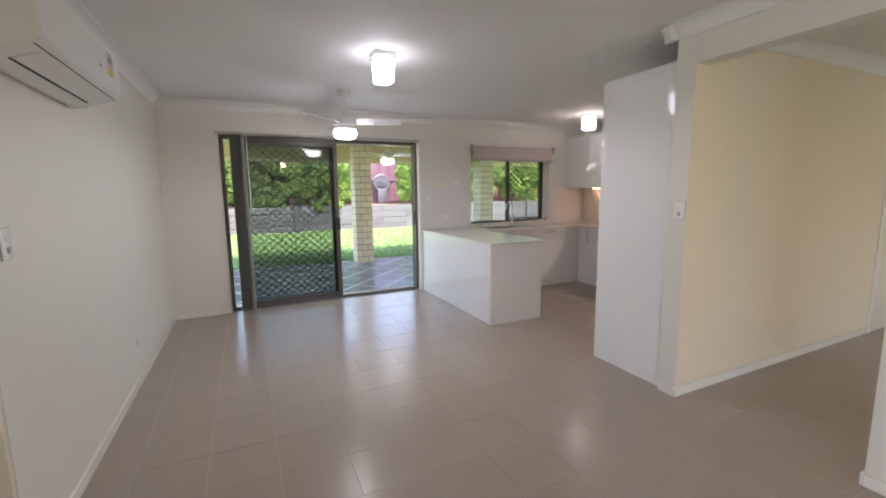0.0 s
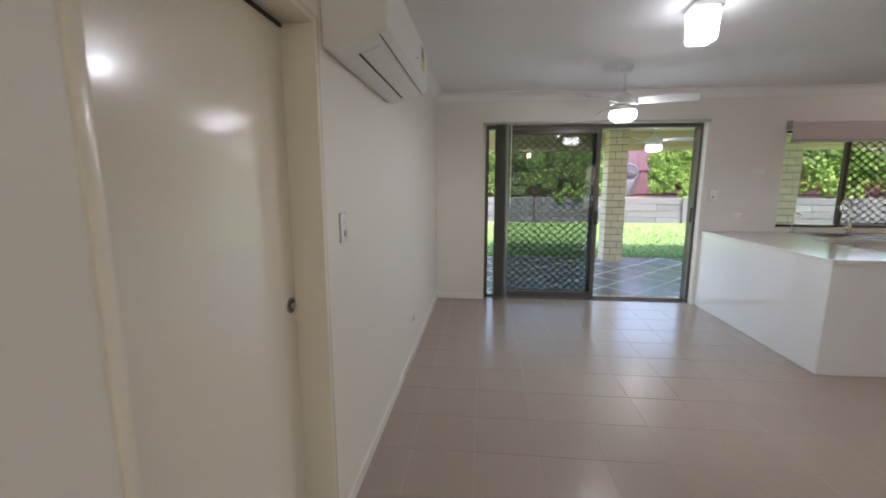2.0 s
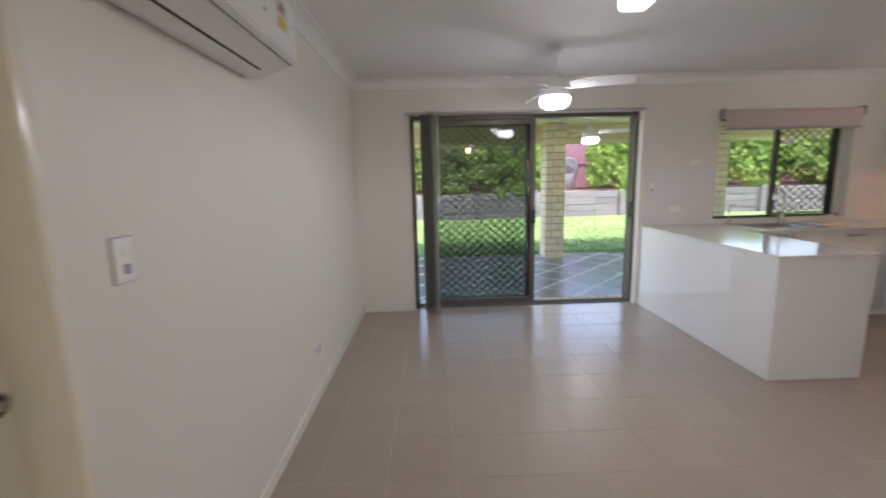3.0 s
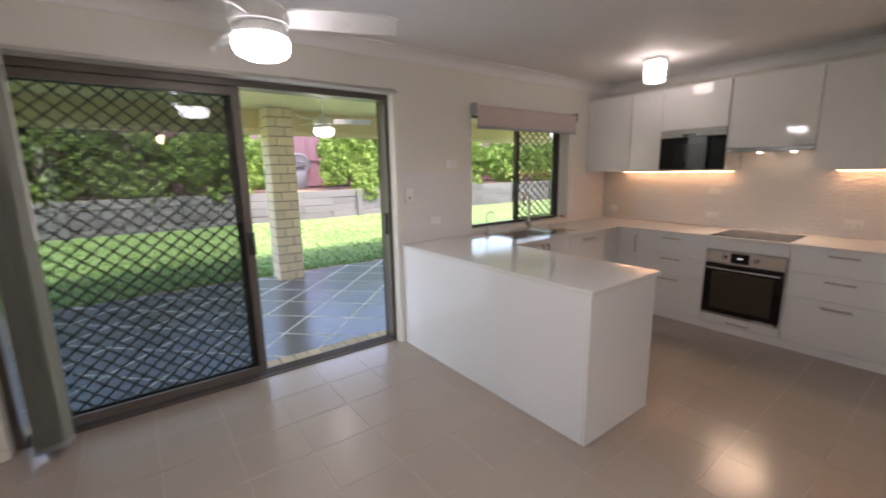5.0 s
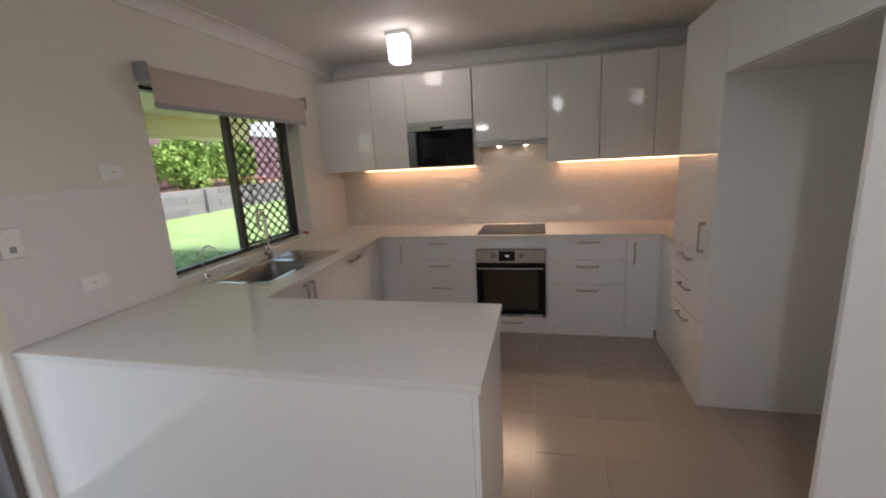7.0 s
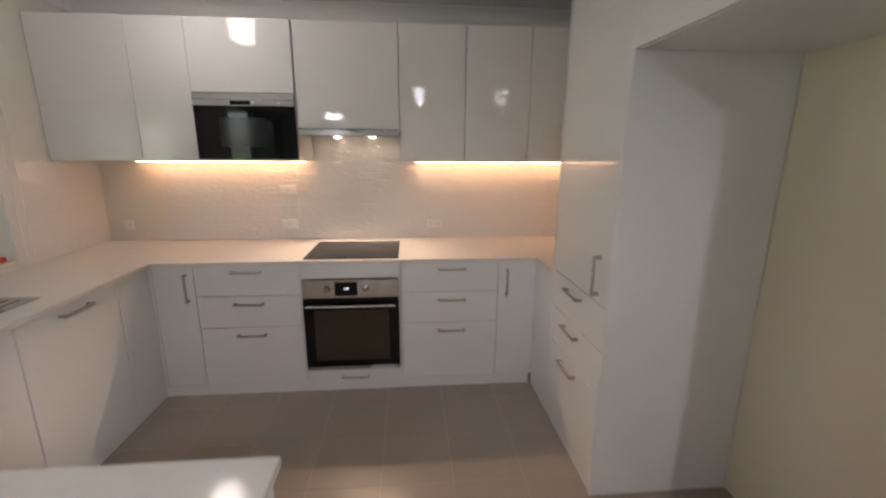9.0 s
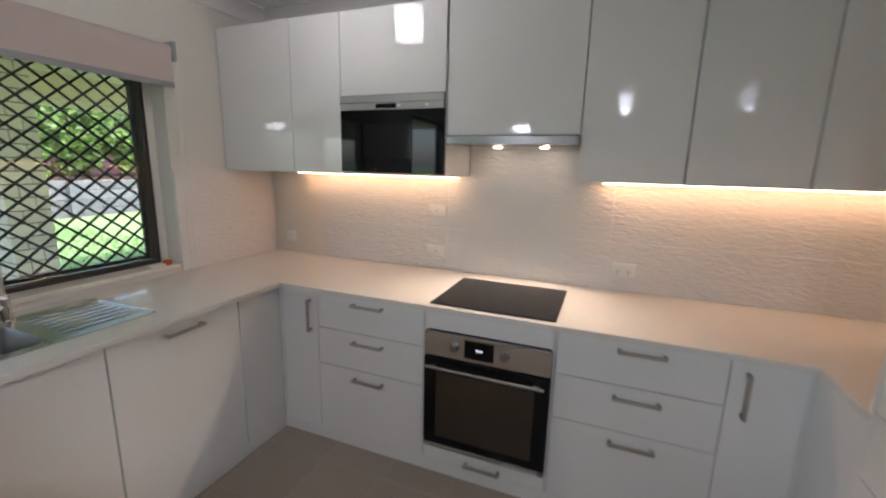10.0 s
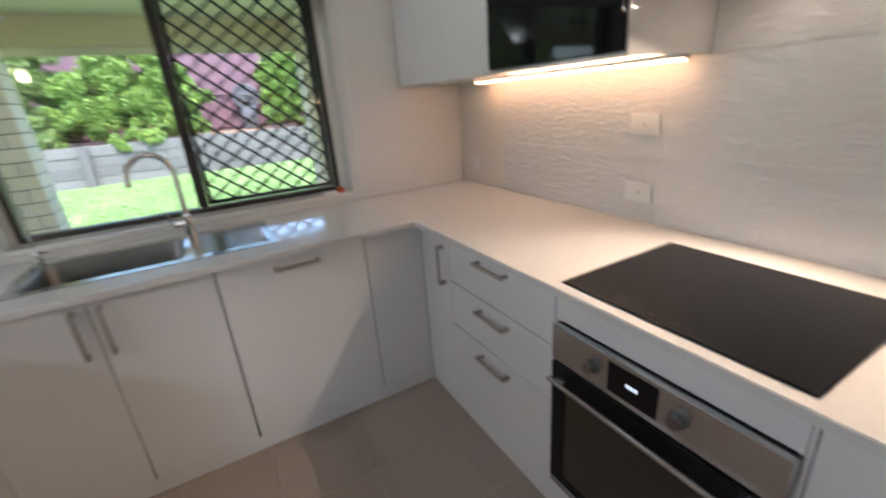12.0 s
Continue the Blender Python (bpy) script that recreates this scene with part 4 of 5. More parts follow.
part("rating_dot", cyl(nb(), (WX + 0.2343, 2.915, 2.095), (WX + 0.2349, 2.915, 2.095), 0.016, seg=16), mat("label_red", (0.50, 0.16, 0.12), 0.5), ac)


# square ceiling lamps
def ceiling_lamp(x, y, shade, label, down=0.0, tint=(1, 1, 1)):
    ob = thing("ceiling_lamp", (x, y, CEIL), label, "ceiling light", "square ceiling lamps")
    part("base", box(nb(), x - 0.080, x + 0.080, y - 0.080, y + 0.080, CEIL - 0.032, CEIL - 0.0005, 0.004, 2), M_CHROME, ob, "brushed chrome base")
    bm = box(nb(), x - 0.072, x + 0.072, y - 0.072, y + 0.072, CEIL - 0.210, CEIL - 0.033, 0.020, 4)
    for v in bm.verts:
        k = 1 - 0.10 * (CEIL - 0.033 - v.co.z) / 0.177
        v.co.x, v.co.y = x + (v.co.x - x) * k, y + (v.co.y - y) * k
    part("shade", bm, shade, ob, "lit frosted glass shade")
    if down:
        bulb = new("lamp_light", bpy.data.lights.new("lamp_light", "SPOT"))
        bulb.data.energy, bulb.data.color, bulb.data.spot_size, bulb.data.spot_blend = down, tint, radians(172), 0.35
        bulb.data.shadow_soft_size = 0.035
        bulb.matrix_world = look((x, y, CEIL - 0.216), (x, y + 0.001, 0.0))
    return ob


ceiling_lamp(0.94, 3.31, M_GLOW_MAIN, "lit square frosted glass ceiling lamp in the dining area", DOWN_MAIN, (0.94, 0.965, 1.0))
ceiling_lamp(4.27, 4.60, M_GLOW_KIT, "lit square frosted glass ceiling lamp in the kitchen")


ceiling_lamp(1.1, -3.2, M_GLOW_LIV, "lit warm square glass ceiling lamp in the living area")


def ceiling_fan(x, y, top, turn, globe, label, blade_r=0.64):
    ob = thing("ceiling_fan", (x, y, top), label, "ceiling fan", "ceiling fans")
    part("canopy", lathe(nb(), [(0.062, top - 0.0005), (0.062, top - 0.02), (0.045, top - 0.055), (0.016, top - 0.062)], x, y), M_FANW, ob)
    part("rod", cyl(nb(), (x, y, top - 0.06), (x, y, top - 0.25), 0.0125, seg=16), M_FANW, ob)
    part("motor", lathe(nb(), [(0.020, top - 0.225), (0.045, top - 0.235), (0.062, top - 0.25), (0.108, top - 0.272), (0.118, top - 0.29), (0.118, top - 0.335), (0.100, top - 0.342)], x, y), M_FANW, ob)
    part("light_ring", lathe(nb(), [(0.100, top - 0.343), (0.108, top - 0.347), (0.108, top - 0.385), (0.100, top - 0.388)], x, y), M_FANW, ob)
    part("globe", lathe(nb(), [(0.110, top - 0.389), (0.114, top - 0.40), (0.114, top - 0.43), (0.100, top - 0.455), (0.070, top - 0.470), (0.02, top - 0.476)], x, y, 36), globe, ob, "lit opal glass globe")
    for k in range(3):
        t = radians(turn + 120 * k)
        ca, sa = math.cos(t), math.sin(t)
        bm = nb()
        rows = []
        for r, wl, wr, lift in ((0.10, 0.030, 0.030, 0.0), (0.18, 0.055, 0.050, 0.004), (0.30, 0.068, 0.060, 0.004), (0.46, 0.062, 0.054, 0.0), (blade_r - 0.04, 0.053, 0.046, -0.003), (blade_r, 0.030, 0.028, -0.004)):
            row = []
            for w, dz in ((-wl, 0.022), (0.0, 0.0), (wr, -0.022)):
                for e in (0.003, -0.003):
                    row.append(bm.verts.new((x + ca * r - sa * w, y + sa * r + ca * w, top - 0.305 + dz + lift + e)))
            rows.append(row)
        for a, b in zip(rows, rows[1:]):
            for i, j in ((0, 2), (2, 4), (4, 5), (5, 3), (3, 1), (1, 0)):
                bm.faces.new((a[i], a[j], b[j], b[i]))
        for r in (rows[0], rows[-1]):
            bm.faces.new((r[0], r[2], r[4], r[5], r[3], r[1]))
        part("blade", bm, M_FANW, ob)
    return ob


ceiling_fan(0.915, 4.575, CEIL, -23, M_GLOW_FAN, "white three-blade ceiling fan with lit opal globe", 0.58)

# vertical blind, drawn aside
vb = thing("vertical_blind", (-0.15, 5.53, 2.10), "grey-green vertical blind drawn aside beside the sliding door", "blind")
part("head_track", box(nb(), -0.335, 2.145, 5.520, 5.562, 2.088, 2.112, 0.004), M_TRACK, vb, "pale taupe aluminium head track")
for x in (-0.1, 0.62, 1.35, 2.08):
    part("clip", box(nb(), x - 0.012, x + 0.012, 5.525, NY - 0.001, 2.1125, 2.118), M_STEEL, vb)
for k in range(10):
    x, t = -0.162 + 0.0125 * k, radians(62 + 3 * ((k * 7) % 5))
    c, s = math.cos(t), math.sin(t)
    bm = nb()
    cols = []
    for i in range(7):
        w = -0.0635 + 0.127 * i / 6
        bow = 0.006 * (1 - (w / 0.0635) ** 2)
        cols.append([bm.verts.new((x + w * c * 0.82 - (bow + e) * s, 5.525 + w * s * 0.9 - (bow + e) * c, z)) for z in (0.035, 2.08) for e in (0.0, 0.0012)])
    for a, b in zip(cols, cols[1:]):
        for i, j in ((0, 2), (2, 3), (3, 1), (1, 0)):
            bm.faces.new((a[i], a[j], b[j], b[i]))
    for a in (cols[0], cols[-1]):
        bm.faces.new((a[0], a[2], a[3], a[1]))
    v = part("vane", bm, M_BLINDV, vb)
    bm = box(nb(), -0.0600, 0.0600, -0.0022, 0.0022, 0.030, 0.066, 0.002)
    bm.transform(Matrix.Translation((x, 5.5205, 0)) @ Matrix.Rotation(t, 4, "Z") @ Matrix.Diagonal((0.80, 1, 1, 1)))
    part("weight", bm, M_RAIL, v)
part("wand", tube(nb(), [(-0.012, 5.455, 2.08 - 0.1 * k) for k in range(10)], 0.004, 8), M_PLASTIC, vb, "white plastic wand")

# ---- outside ----
M_PTILE = mat("charcoal_patio_tile", (0.150, 0.156, 0.172), 0.24, vary=0.14, scale=10, fine=120, per_piece=0.08, bump=0.08, bump_scale=60)
M_PGROUT = mat("white_patio_grout", (0.80, 0.79, 0.76), 0.85, vary=0.1, scale=20)
M_SOFFIT = mat("cream_soffit_paint", (0.80, 0.71, 0.46), 0.6, vary=0.02, scale=2)
M_BEAM = mat("cream_beam_paint", (0.70, 0.57, 0.34), 0.55, vary=0.03, scale=3)
M_BRICK = mat("cream_brick", (0.70, 0.60, 0.44), 0.8, vary=0.10, scale=14, fine=110, per_piece=0.09, bump=0.12, bump_scale=90)
M_MORTAR = mat("raked_dark_mortar", (0.15, 0.125, 0.105), 0.9, vary=0.12, scale=30, bump=0.1)
M_GRASS = mat("mown_lawn_ground", (0.135, 0.245, 0.065), 0.9, vary=0.22, scale=1.1, fine=70, bump=0.5, bump_scale=90, tint=(0.20, 0.27, 0.10))
M_BLADE = mat("grass_blades", (0.14, 0.26, 0.06), 0.7, vary=0.15, scale=2, island=0.3)
M_SOIL = mat("bark_and_soil", (0.22, 0.13, 0.075), 0.95, vary=0.3, scale=18, fine=120, bump=0.5)
M_SLEEPER = mat("weathered_timber_sleeper", (0.130, 0.126, 0.124), 0.85, vary=0.22, scale=5, fine=60, stretch=(0.25, 3, 3), per_piece=0.20, bump=0.2)
M_FENCE = mat("maroon_steel_fence", (0.145, 0.075, 0.092), 0.5, vary=0.08, scale=3)
M_LEAF = mat("yellow_green_foliage", (0.105, 0.205, 0.032), 0.6, vary=0.22, scale=3, island=0.45, tint=(0.20, 0.28, 0.05))
M_LEAFD = mat("dark_green_foliage", (0.10, 0.165, 0.035), 0.55, vary=0.22, scale=3, island=0.45, tint=(0.13, 0.185, 0.035))
M_BARK = mat("grey_brown_bark", (0.12, 0.09, 0.065), 0.9, vary=0.2, scale=12, bump=0.3)
PZ = -0.06
PX0, PX1, PY1 = -3.2, 8.4, 9.10
# ground: one sheet to the horizon, rising a little towards the garden wall
gx = [-400, -60, -14] + [-8 + k for k in range(21)] + [18, 60, 400]
gy = [-400, -60, -5, 5.9] + [9.08 + 0.55 * k for k in range(11)] + [15.12, 60, 400]


def ground_z(x, y):
    if y < 9.0:
        return -0.16
    return -0.115 + 0.22 * max(0.0, min(1.0, (y - 9.08) / 6.0)) + 0.012 * math.sin(1.7 * x + 0.6 * y) * (1 if y > 9.3 else 0)


bm = nb()
gv = [[bm.verts.new((x, y, ground_z(x, y) if abs(x) < 100 and abs(y) < 100 else -0.16)) for x in gx] for y in gy]
for r0, r1 in zip(gv, gv[1:]):
    for k in range(len(gx) - 1):
        bm.faces.new((r0[k], r0[k + 1], r1[k + 1], r1[k]))
solo("ground", bm, M_GRASS, label="bright green mown lawn with pale patches", category="lawn", kind="structure")
rng = np.random.default_rng(4)


def leaves_mesh(name, centres, normals_up, size, stretch=1.6):
    """Many small bent leaves, each of two triangles, about the centres."""
    n = len(centres)
    a = rng.normal(size=(n, 3))
    a /= np.linalg.norm(a, axis=1)[:, None]
    a = a + normals_up
    a /= np.linalg.norm(a, axis=1)[:, None]
    b = np.cross(a, rng.normal(size=(n, 3)))
    b /= np.linalg.norm(b, axis=1)[:, None] + 1e-9
    s = size * rng.uniform(0.6, 1.3, n)[:, None]
    v = np.stack([centres - a * s * stretch * 0.5, centres + b * s * 0.5, centres + a * s * stretch * 0.5, centres - b * s * 0.5], 1).reshape(-1, 3)
    f = np.arange(4 * n).reshape(-1, 4)
    me = bpy.data.meshes.new(name)
    me.from_pydata(v.tolist(), [], f.tolist())
    return me


n = 26000
gxy = np.stack([rng.uniform(-3, 8, n), 9.3 + 5.5 * rng.uniform(0, 1, n) ** 1.6], 1)
gc = np.stack([gxy[:, 0], gxy[:, 1], [ground_z(x, y) + 0.012 for x, y in gxy]], 1)
grass = new("grass", leaves_mesh("grass", gc, np.array([0, 0, 2.5]), 0.022, 2.0))
grass.data.materials.append(M_BLADE)
tagged(grass, "short green lawn grass blades", "grass", kind="stuff")
solo("soil_strip", sheet(nb(), [-3.2 + 0.58 * k for k in range(21)], [9.10, 9.17, 9.24, 9.31], lambda u, v: not (v > 9.24 and int(u * 3.7) % 3 == 0), -0.12, -0.088, lambda u, v, w: (u, v + 0.03 * math.sin(5 * u), w)),
     M_SOIL, label="strip of bark and soil along the patio", category="soil", kind="structure")

patio = solo("pavement", box(nb(), PX0, PX1, NO, PY1, -0.16, PZ - 0.0012), M_PGROUT, label="charcoal tiled patio with white diagonal grout", category="patio", kind="structure")
solo("patio_ceiling", box(nb(), PX0, PX1, NO, 9.45, 2.385, 2.45), M_SOFFIT, label="cream painted patio ceiling", category="ceiling", kind="structure")
solo("patio_beam", box(nb(), PX0, PX1, 9.06, 9.18, 2.115, 2.384, 0.004), M_BEAM, label="cream painted patio beam", category="beam", kind="structure")
solo("fascia", box(nb(), PX0, PX1, 9.19, 9.215, 2.045, 2.384, 0.004), M_SOFFIT, label="pale cream fascia under the patio roof", category="fascia", kind="structure")
solo("roof", box(nb(), WX - 1.0, 9.0, SY - 0.6, 9.5, 2.56, 2.66), M_SOFFIT, label="plain low roof slab over house and patio", category="roof", kind="structure")

M_GLOW_P = M_GLOW_PATIO
ceiling_fan(2.31, 7.50, 2.385, -20, M_GLOW_P, "white three-blade patio fan with lit globe", 0.56)


# ---- planting ----
def crown(parent, blobs, count, size, material, seed):
    """A crown of leaves scattered in the shells of many lobes."""
    r = np.random.default_rng(seed)
    lobes = []
    for cx, cy, cz, rx, ry, rz in blobs:
        for _ in range(14):
            d = r.uniform(-0.6, 0.6, size=3)
            lobes.append((np.array([cx, cy, cz]) + d * np.array([rx, ry, rz]), r.uniform(0.28, 0.42) * min(rx, rz, 1.0)))
        for _ in range(26):
            d = r.normal(size=3)
            d /= np.linalg.norm(d)
            lobes.append((np.array([cx, cy, cz]) + d * np.array([rx, ry, rz]) * r.uniform(0.55, 1.0), r.uniform(0.16, 0.34) * min(rx, rz, 1.0)))
    w = np.array([l[1] ** 2 for l in lobes])
    pick = r.choice(len(lobes), count, p=w / w.sum())
    d = r.normal(size=(count, 3))
    d /= np.linalg.norm(d, axis=1)[:, None]
    c = np.array([lobes[k][0] for k in pick]) + d * (np.array([lobes[k][1] for k in pick]) * r.uniform(0.5, 1.08, count))[:, None]
    ob = new("crown", leaves_mesh("crown", c - np.array(ORIGIN[parent]), d * 0.7 + np.array([0, 0, 0.35]), size))
    ob.data.materials.append(material)
    ob.parent = parent
    return ob


def shrub(x, y, z, blobs, count, size, material, label, seed, category="shrub"):
    ob = thing("shrub", (x, y, z), label, category, "garden shrubs")
    r = random.Random(seed)
    part("trunk", cyl(nb(), (x, y, z - 0.02), (x + 0.05, y, z + 0.75), 0.06, 0.035, 10), M_BARK, ob)
    for k in range(6):
        b = blobs[k % len(blobs)]
        p = [(x + 0.03, y, z + 0.3 + 0.06 * k), (0.5 * (x + b[0]) + r.uniform(-0.2, 0.2), 0.5 * (y + b[1]), z + 0.65 + 0.06 * k), (b[0] + r.uniform(-0.4, 0.4), b[1] + r.uniform(-0.3, 0.3), b[2] + 0.2)]
        part("limb", tube(nb(), p, 0.018, 6), M_BARK, ob)
    crown(ob, blobs, count, size, material, seed)
    return ob


GZ = 0.93
solo("garden_bed", box(nb(), -14, 24, 15.16, 18.2, 0.0, GZ), M_SOIL, label="raised garden bed of dark soil", category="garden bed", kind="structure")
shrub(2.6, 16.1, GZ, [(2.0, 16.0, 1.9, 0.8, 0.55, 0.75), (3.3, 16.0, 1.85, 0.75, 0.5, 0.8), (2.7, 15.9, 1.35, 0.9, 0.5, 0.35), (2.6, 16.0, 2.6, 1.0, 0.5, 0.6), (3.6, 15.8, 1.7, 0.6, 0.4, 0.8), (1.6, 15.8, 1.5, 0.7, 0.45, 0.5), (2.5, 15.2, 0.95, 0.7, 0.3, 0.3)], 100000, 0.043, M_LEAF, "rounded yellow-green conifer shrub above the wall", 11)
shrub(7.0, 16.1, GZ, [(6.3, 16.0, 1.9, 0.62, 0.5, 0.8), (7.4, 16.1, 1.9, 0.8, 0.5, 0.8), (6.9, 15.75, 1.15, 0.75, 0.45, 0.45), (7.0, 16.1, 2.6, 1.1, 0.5, 0.6), (6.0, 15.9, 2.3, 0.65, 0.4, 0.75), (5.75, 15.8, 1.5, 0.45, 0.35, 0.5), (6.6, 15.2, 0.85, 0.55, 0.3, 0.35), (8.0, 15.8, 1.4, 0.7, 0.4, 0.6)], 100000, 0.043, M_LEAF, "bushy yellow-green conifer shrub beside the fence gap", 12)
for i, (x, w) in enumerate(((0.4, 1.0), (-1.3, 1.1), (-3.2, 1.2), (-5.4, 1.3))):
    shrub(x, 16.2, GZ, [(x - 0.4, 16.1, 1.75, w * 0.75, 0.6, 0.85), (x + 0.5, 16.2, 1.95, w * 0.7, 0.6, 0.95), (x, 15.8, 1.2, w * 0.8, 0.45, 0.45), (x, 16.2, 2.75, w, 0.55, 0.6), (x + 0.2, 15.3, 1.0, w * 0.6, 0.3, 0.35)], 40000, 0.055,
          M_LEAFD, "dense dark green hedge shrub above the wall", 20 + i, "hedge")
for i, x in enumerate((11.6, 13.9, 16.3)):
    shrub(x, 16.1, GZ, [(x - 0.6, 16.0, 1.85, 0.8, 0.5, 0.8), (x + 0.5, 16.1, 1.95, 0.85, 0.5, 0.85), (x, 15.8, 1.2, 0.8, 0.45, 0.45), (x, 16.1, 2.6, 0.9, 0.5, 0.4)], 11000, 0.085, M_LEAF, "bushy yellow-green conifer shrub above the wall", 40 + i)
shrub(9.6, 16.2, GZ, [(9.4, 16.1, 1.9, 0.9, 0.6, 0.9), (10.2, 16.2, 2.2, 0.9, 0.6, 0.8)], 8000, 0.085, M_LEAFD, "dense dark green hedge shrub above the wall", 31, "hedge")

# fence behind the bed
fence = thing("fence", (5.0, 17.4, GZ), "maroon ribbed steel panel fence", "fence")
for k in range(13):
    x0 = -7.55 + 2.35 * k
    bm = nb()
    m = 24
    pts = [(x0 + 0.03 + 2.29 * i / m, 17.4 + (0.018 if (i // 2) % 2 else 0.0)) for i in range(m + 1)]
    lo = [bm.verts.new((x, y, GZ + 0.02)) for x, y in pts]
    hi = [bm.verts.new((x, y, 3.08)) for x, y in pts]
    lo2 = [bm.verts.new((x, y + 0.006, GZ + 0.02)) for x, y in pts]
    hi2 = [bm.verts.new((x, y + 0.006, 3.08)) for x, y in pts]
    for i in range(m):
        bm.faces.new((lo[i], lo[i + 1], hi[i + 1], hi[i]))
        bm.faces.new((lo2[i + 1], lo2[i], hi2[i], hi2[i + 1]))
        bm.faces.new((hi[i], hi[i + 1], hi2[i + 1], hi2[i]))
    part("panel", bm, M_FENCE, fence, smooth=False)
    part("post", box(nb(), x0 - 0.03, x0 + 0.03, 17.36, 17.44, GZ - 0.02, 3.14, 0.006), M_FENCE, fence)
    for z in (3.06, 1.9, 1.02):
        part("rail", box(nb(), x0 + 0.031, x0 + 2.319, 17.35, 17.395, z, z + 0.055, 0.006), M_FENCE, fence)
M_GREYP = mat("pale_grey_plastic", (0.10, 0.103, 0.115), 0.5, vary=0.06)
reel = thing("hose_reel", (5.15, 17.2, GZ), "pale grey round hose reel standing before the fence", "hose reel")
ring = [(5.15 + 0.32 * math.cos(t), 17.2, 1.80 + 0.32 * math.sin(t)) for t in (radians(15 * k) for k in range(25))]
part("rim", tube(nb(), ring, 0.05, 10), M_GREYP, reel)
part("drum", cyl(nb(), (5.15, 17.16, 1.80), (5.15, 17.3, 1.80), 0.285, seg=32), mat("dull_grey_drum", (0.09, 0.085, 0.10), 0.6), reel)
for z, w in ((1.86, 0.20), (1.78, 0.24), (1.70, 0.18)):
    part("hose_coil", tube(nb(), [(5.15 + w * (k / 5 - 1), 17.13, z + 0.02 * math.sin(k * 0.6)) for k in range(11)], 0.022, 8), M_GREYP, reel)
part("stand", box(nb(), 4.95, 5.35, 17.08, 17.32, GZ, 1.53, 0.03, 2), M_GREYP, reel)

# ---- pieces ----
def piece_mesh(name, bm, material):
    me = finish(bm, name, False)
    me.materials.append(material)
    return me


def slab_mesh(name, sx, sy, h, material, edge=0.0025):
    """A tile about its centre: flat top at z = 0 with softened edges."""
    bm = box(nb(), -sx / 2, sx / 2, -sy / 2, sy / 2, -h, 0)
    bmesh.ops.bevel(bm, geom=[e for e in bm.edges if all(abs(v.co.z) < 1e-6 for v in e.verts)], offset=edge, segments=1, affect="EDGES")
    return piece_mesh(name, bm, material)


def piece(name, me, place, parent, turn=0.0):
    ob = new(name, me)
    ob.parent = parent
    o = ORIGIN.get(parent, Vector())
    ob.matrix_local = Matrix.Translation(Vector(place) - o) @ Matrix.Rotation(turn, 4, "Z")
    return ob


def clipped(poly, x0, x1, y0, y1):
    """A polygon cut to a rectangle."""
    for axis, lim, keep in ((0, x0, 1), (0, x1, -1), (1, y0, 1), (1, y1, -1)):
        out = []
        for a, b in zip(poly, poly[1:] + poly[:1]):
            ia, ib = keep * (a[axis] - lim) >= 0, keep * (b[axis] - lim) >= 0
            if ia:
                out.append(a)
            if ia != ib:
                t = (lim - a[axis]) / (b[axis] - a[axis])
                out.append((a[0] + t * (b[0] - a[0]), a[1] + t * (b[1] - a[1])))
        poly = out
        if not poly:
            break
    return poly


# floor tiles: nearest as pieces, the rest joined
TP, TX0, TY0 = 0.338, -0.675, 2.61
whole = slab_mesh("floor_tile", TP - 0.003, TP - 0.003, 0.008, M_TILE, 0.0010)
rest = nb()
for i in range(-1, 23):
    for j in range(-24, 10):
        x0, y0 = TX0 + i * TP + 0.0015, TY0 + j * TP + 0.0015
        x1, y1 = x0 + TP - 0.003, y0 + TP - 0.003
        a0, a1, b0, b1 = max(x0, WX + 0.002), min(x1, 6.99), max(y0, SY + 0.002), min(y1, NY + 0.08)
        if a1 - a0 < 0.01 or b1 - b0 < 0.01:
            continue
        near = y0 > 0.9 and x0 < 4.6 and not (x0 > 2.5 and y0 < 2.0) and not (2.2 < x0 < 2.5 and y0 > 3.8)
        if near and a1 - a0 > TP - 0.007 and b1 - b0 > TP - 0.007:
            piece("floor_tile", whole, ((x0 + x1) / 2, (y0 + y1) / 2, 0.0005 * math.sin(7 * i + 3 * j) * 0.4), floor)
        elif near:
            bm = box(nb(), a0 - (a0 + a1) / 2, a1 - (a0 + a1) / 2, b0 - (b0 + b1) / 2, b1 - (b0 + b1) / 2, -0.008, 0)
            piece("floor_tile", piece_mesh("floor_tile_cut", bm, M_TILE), ((a0 + a1) / 2, (b0 + b1) / 2, 0), floor)
        else:
            box(rest, a0, a1, b0, b1, -0.008, 0)
far_tiles = part("far_floor_tiles", rest, M_TILE, floor, smooth=False)
tagged(far_tiles, kind="stuff")

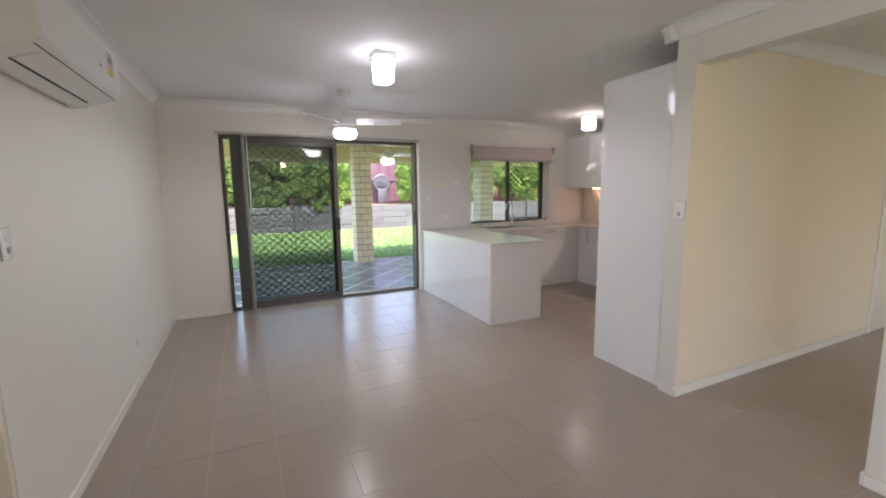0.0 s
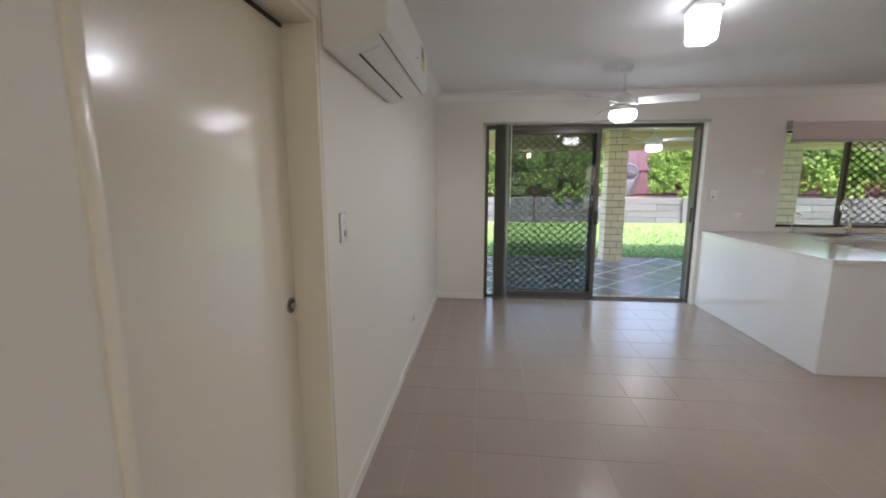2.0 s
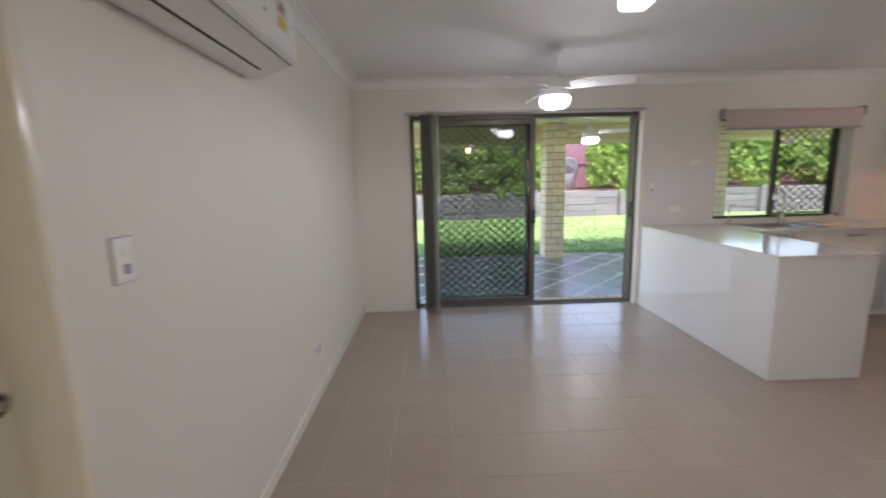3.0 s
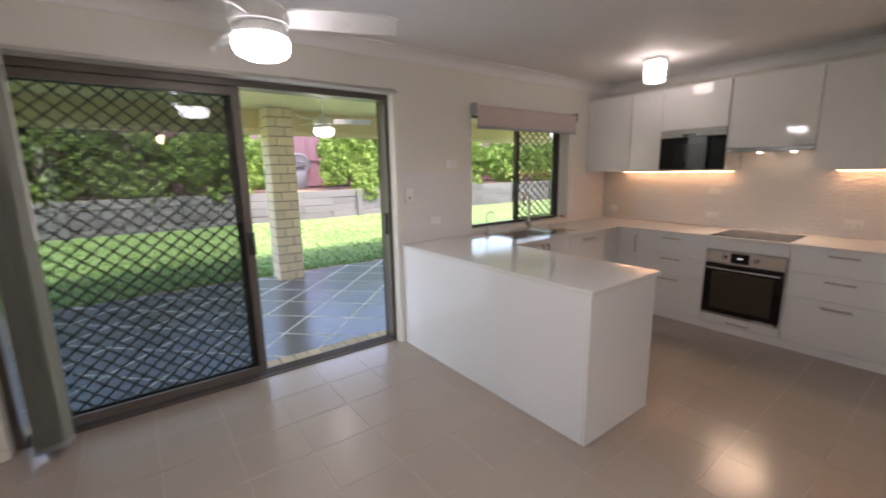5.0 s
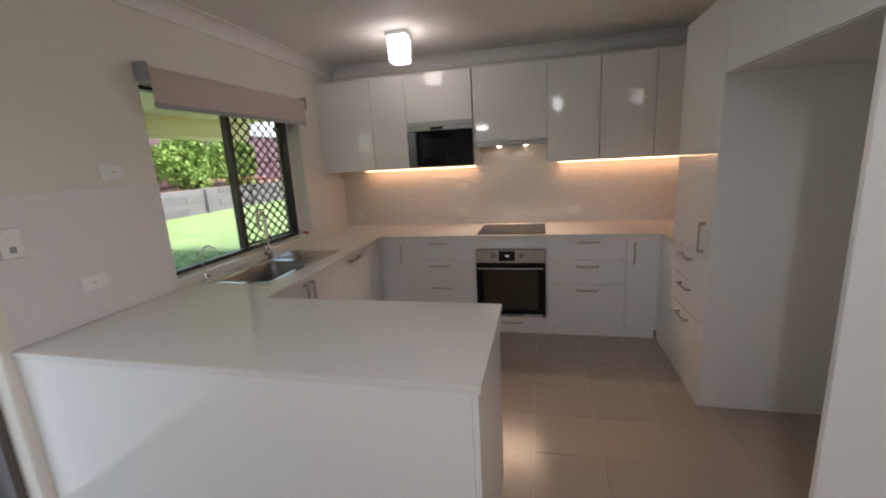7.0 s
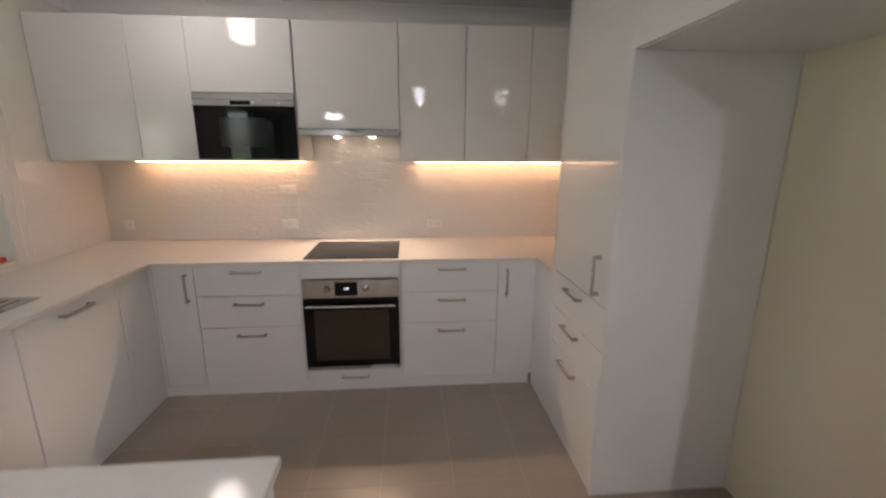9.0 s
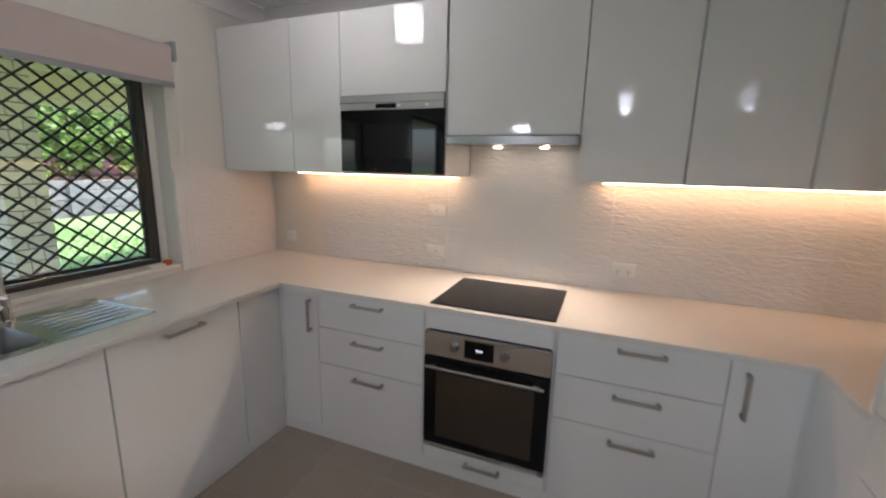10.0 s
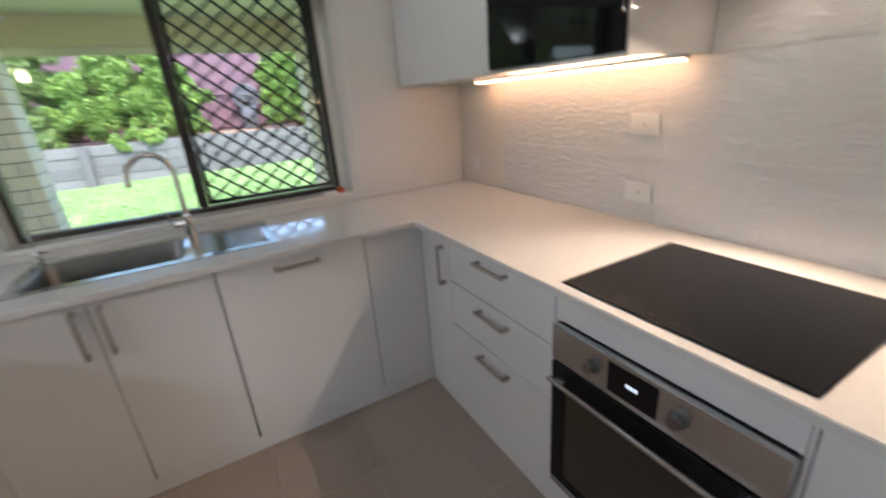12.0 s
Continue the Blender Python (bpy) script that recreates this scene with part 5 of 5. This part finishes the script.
# wall tiles of the splashback
for face, p, parent, a_lines, z_lines in (
        ("x-", EX, wall_east, [HY1 + 0.012, 2.46, 3.365, 4.27, 5.175], [CT + 0.001, 1.133, 1.4435]),
        ("x-", EX, wall_east, [3.533, 4.1465], [1.4435, 1.640]),
        ("y+", HY1, wall_pantry, [4.237, 5.150], [CT + 0.001, 1.133, 1.4435]),
        ("y-", NY, wall_north, [2.185, WN0 - 0.002], [CT + 0.001, 1.180, 1.475]),
        ("y-", NY, wall_north, [WN1 + 0.002, 5.150], [CT + 0.001, 1.133, 1.4435])):
    part("grout", fb(nb(), face, p, a_lines[0] + 0.002, min(a_lines[-1], NY - 0.003) - 0.002, z_lines[0] + 0.002, z_lines[-1] - 0.002, 0.0003, TS - 0.0012), M_PLASTIC, parent, "white tile grout")
    for a0, a1 in zip(a_lines, a_lines[1:]):
        for z0, z1 in zip(z_lines, z_lines[1:]):
            a1 = min(a1, NY - 0.003 if face == "x-" else a1)
            bm = fb(nb(), face, p, a0 + 0.0008, a1 - 0.0008, z0 + 0.0008, z1 - 0.0008, 0.0005, TS, 0.0008)
            ob = part("wall_tile", bm, M_SPLASH, parent, smooth=False)

# patio tiles, laid on the diagonal
PT, UX, UY = 0.49, 1.432, 6.638
c45 = math.sqrt(0.5)
h = (PT - 0.021) / 2
whole = slab_mesh("patio_tile", PT - 0.021, PT - 0.021, 0.012, M_PTILE, 0.002)
for i in range(-16, 18):
    for j in range(-16, 18):
        u, v = (i + 0.5) * PT, (j + 0.5) * PT
        cx, cy = UX + (u - v) * c45, UY + (u + v) * c45
        poly = [(cx + (a - b) * c45, cy + (a + b) * c45) for a, b in ((-h, -h), (h, -h), (h, h), (-h, h))]
        cut = clipped(poly, -2.6, 8.0, NO + 0.115, PY1 - 0.01)
        if len(cut) < 3:
            continue
        if len(cut) == 4 and all(abs(p[0] - q[0]) + abs(p[1] - q[1]) < 1e-6 for p, q in zip(cut, poly)):
            piece("patio_tile", whole, (cx, cy, PZ), patio, radians(45))
        else:
            bm = nb()
            mx, my = sum(p[0] for p in cut) / len(cut), sum(p[1] for p in cut) / len(cut)
            top = [bm.verts.new((x - mx, y - my, 0)) for x, y in cut]
            low = [bm.verts.new((x - mx, y - my, -0.012)) for x, y in cut]
            try:
                bm.faces.new(top)
                for k in range(len(cut)):
                    bm.faces.new((top[k], low[k], low[(k + 1) % len(cut)], top[(k + 1) % len(cut)]))
            except ValueError:
                bm.free()
                continue
            piece("patio_tile", piece_mesh("patio_tile_cut", bm, M_PTILE), (mx, my, PZ), patio)
brick_sill = thing("brick_sill", (0.95, 5.90, PZ), "row of pale bricks under the sliding door", "sill")
sb = slab_mesh("sill_brick", 0.104, 0.120, 0.06, M_BRICK, 0.004)
for k in range(24):
    piece("brick", sb, (SD0 - 0.02 + 0.112 * k, 5.905, PZ + 0.058), brick_sill)


# brick columns
def column(x0, y0):
    w, top = 0.350, 2.383
    ob = thing("brick_column", (x0 + w / 2, y0 + w / 2, PZ), "square cream brick patio column with dark joints", "column", "patio columns")
    part("core", box(nb(), x0 + 0.006, x0 + w - 0.006, y0 + 0.006, y0 + w - 0.006, PZ, top), M_MORTAR, ob)
    courses = 19
    ch = (top - PZ) / courses
    for k in range(courses):
        z = PZ + k * ch + 0.005
        for side in range(4):
            long_first = (k + side) % 2 == 0
            cut = 0.230 if long_first else 0.114
            for a, b in ((0.0, cut), (cut + 0.010, w)):
                t = 0.05
                bx = {0: (x0 + a, x0 + b, y0, y0 + t), 1: (x0 + w - t, x0 + w, y0 + a, y0 + b), 2: (x0 + a, x0 + b, y0 + w - t, y0 + w), 3: (x0, x0 + t, y0 + a, y0 + b)}[side]
                if side in (1, 3):
                    lo, hi = max(bx[2], y0 + t + 0.002), min(bx[3], y0 + w - t - 0.002)
                    if hi - lo < 0.02:
                        continue
                    bx = (bx[0], bx[1], lo, hi)
                bm = box(nb(), bx[0], bx[1], bx[2], bx[3], z, z + ch - 0.012)
                part("brick", bm, M_BRICK, ob, smooth=False)


column(1.985, 8.72)
column(4.98, 8.72)

# sleeper wall of the garden bed
sleeper_wall = thing("retaining_wall", (3.0, 15.1, 0.0), "weathered grey timber sleeper retaining wall", "retaining wall")
rs = random.Random(5)
for row in range(4):
    x = -9.0 - 0.9 * (row % 2)
    while x < 22:
        l = 2.4
        bm = box(nb(), -l / 2 + 0.004, l / 2 - 0.004, -0.05, 0.05, 0.0, 0.216, 0.008)
        ob = piece("sleeper", piece_mesh("sleeper", bm, M_SLEEPER), (x + l / 2, 15.10 + rs.uniform(-0.012, 0.012), 0.07 + 0.22 * row), sleeper_wall)
        x += l
for k in range(13):
    part("post", box(nb(), -8.2 + 2.4 * k, -8.02 + 2.4 * k, 14.95, 15.035, 0.0, 0.93 + 0.03 * (k % 3), 0.008), M_SLEEPER, sleeper_wall)
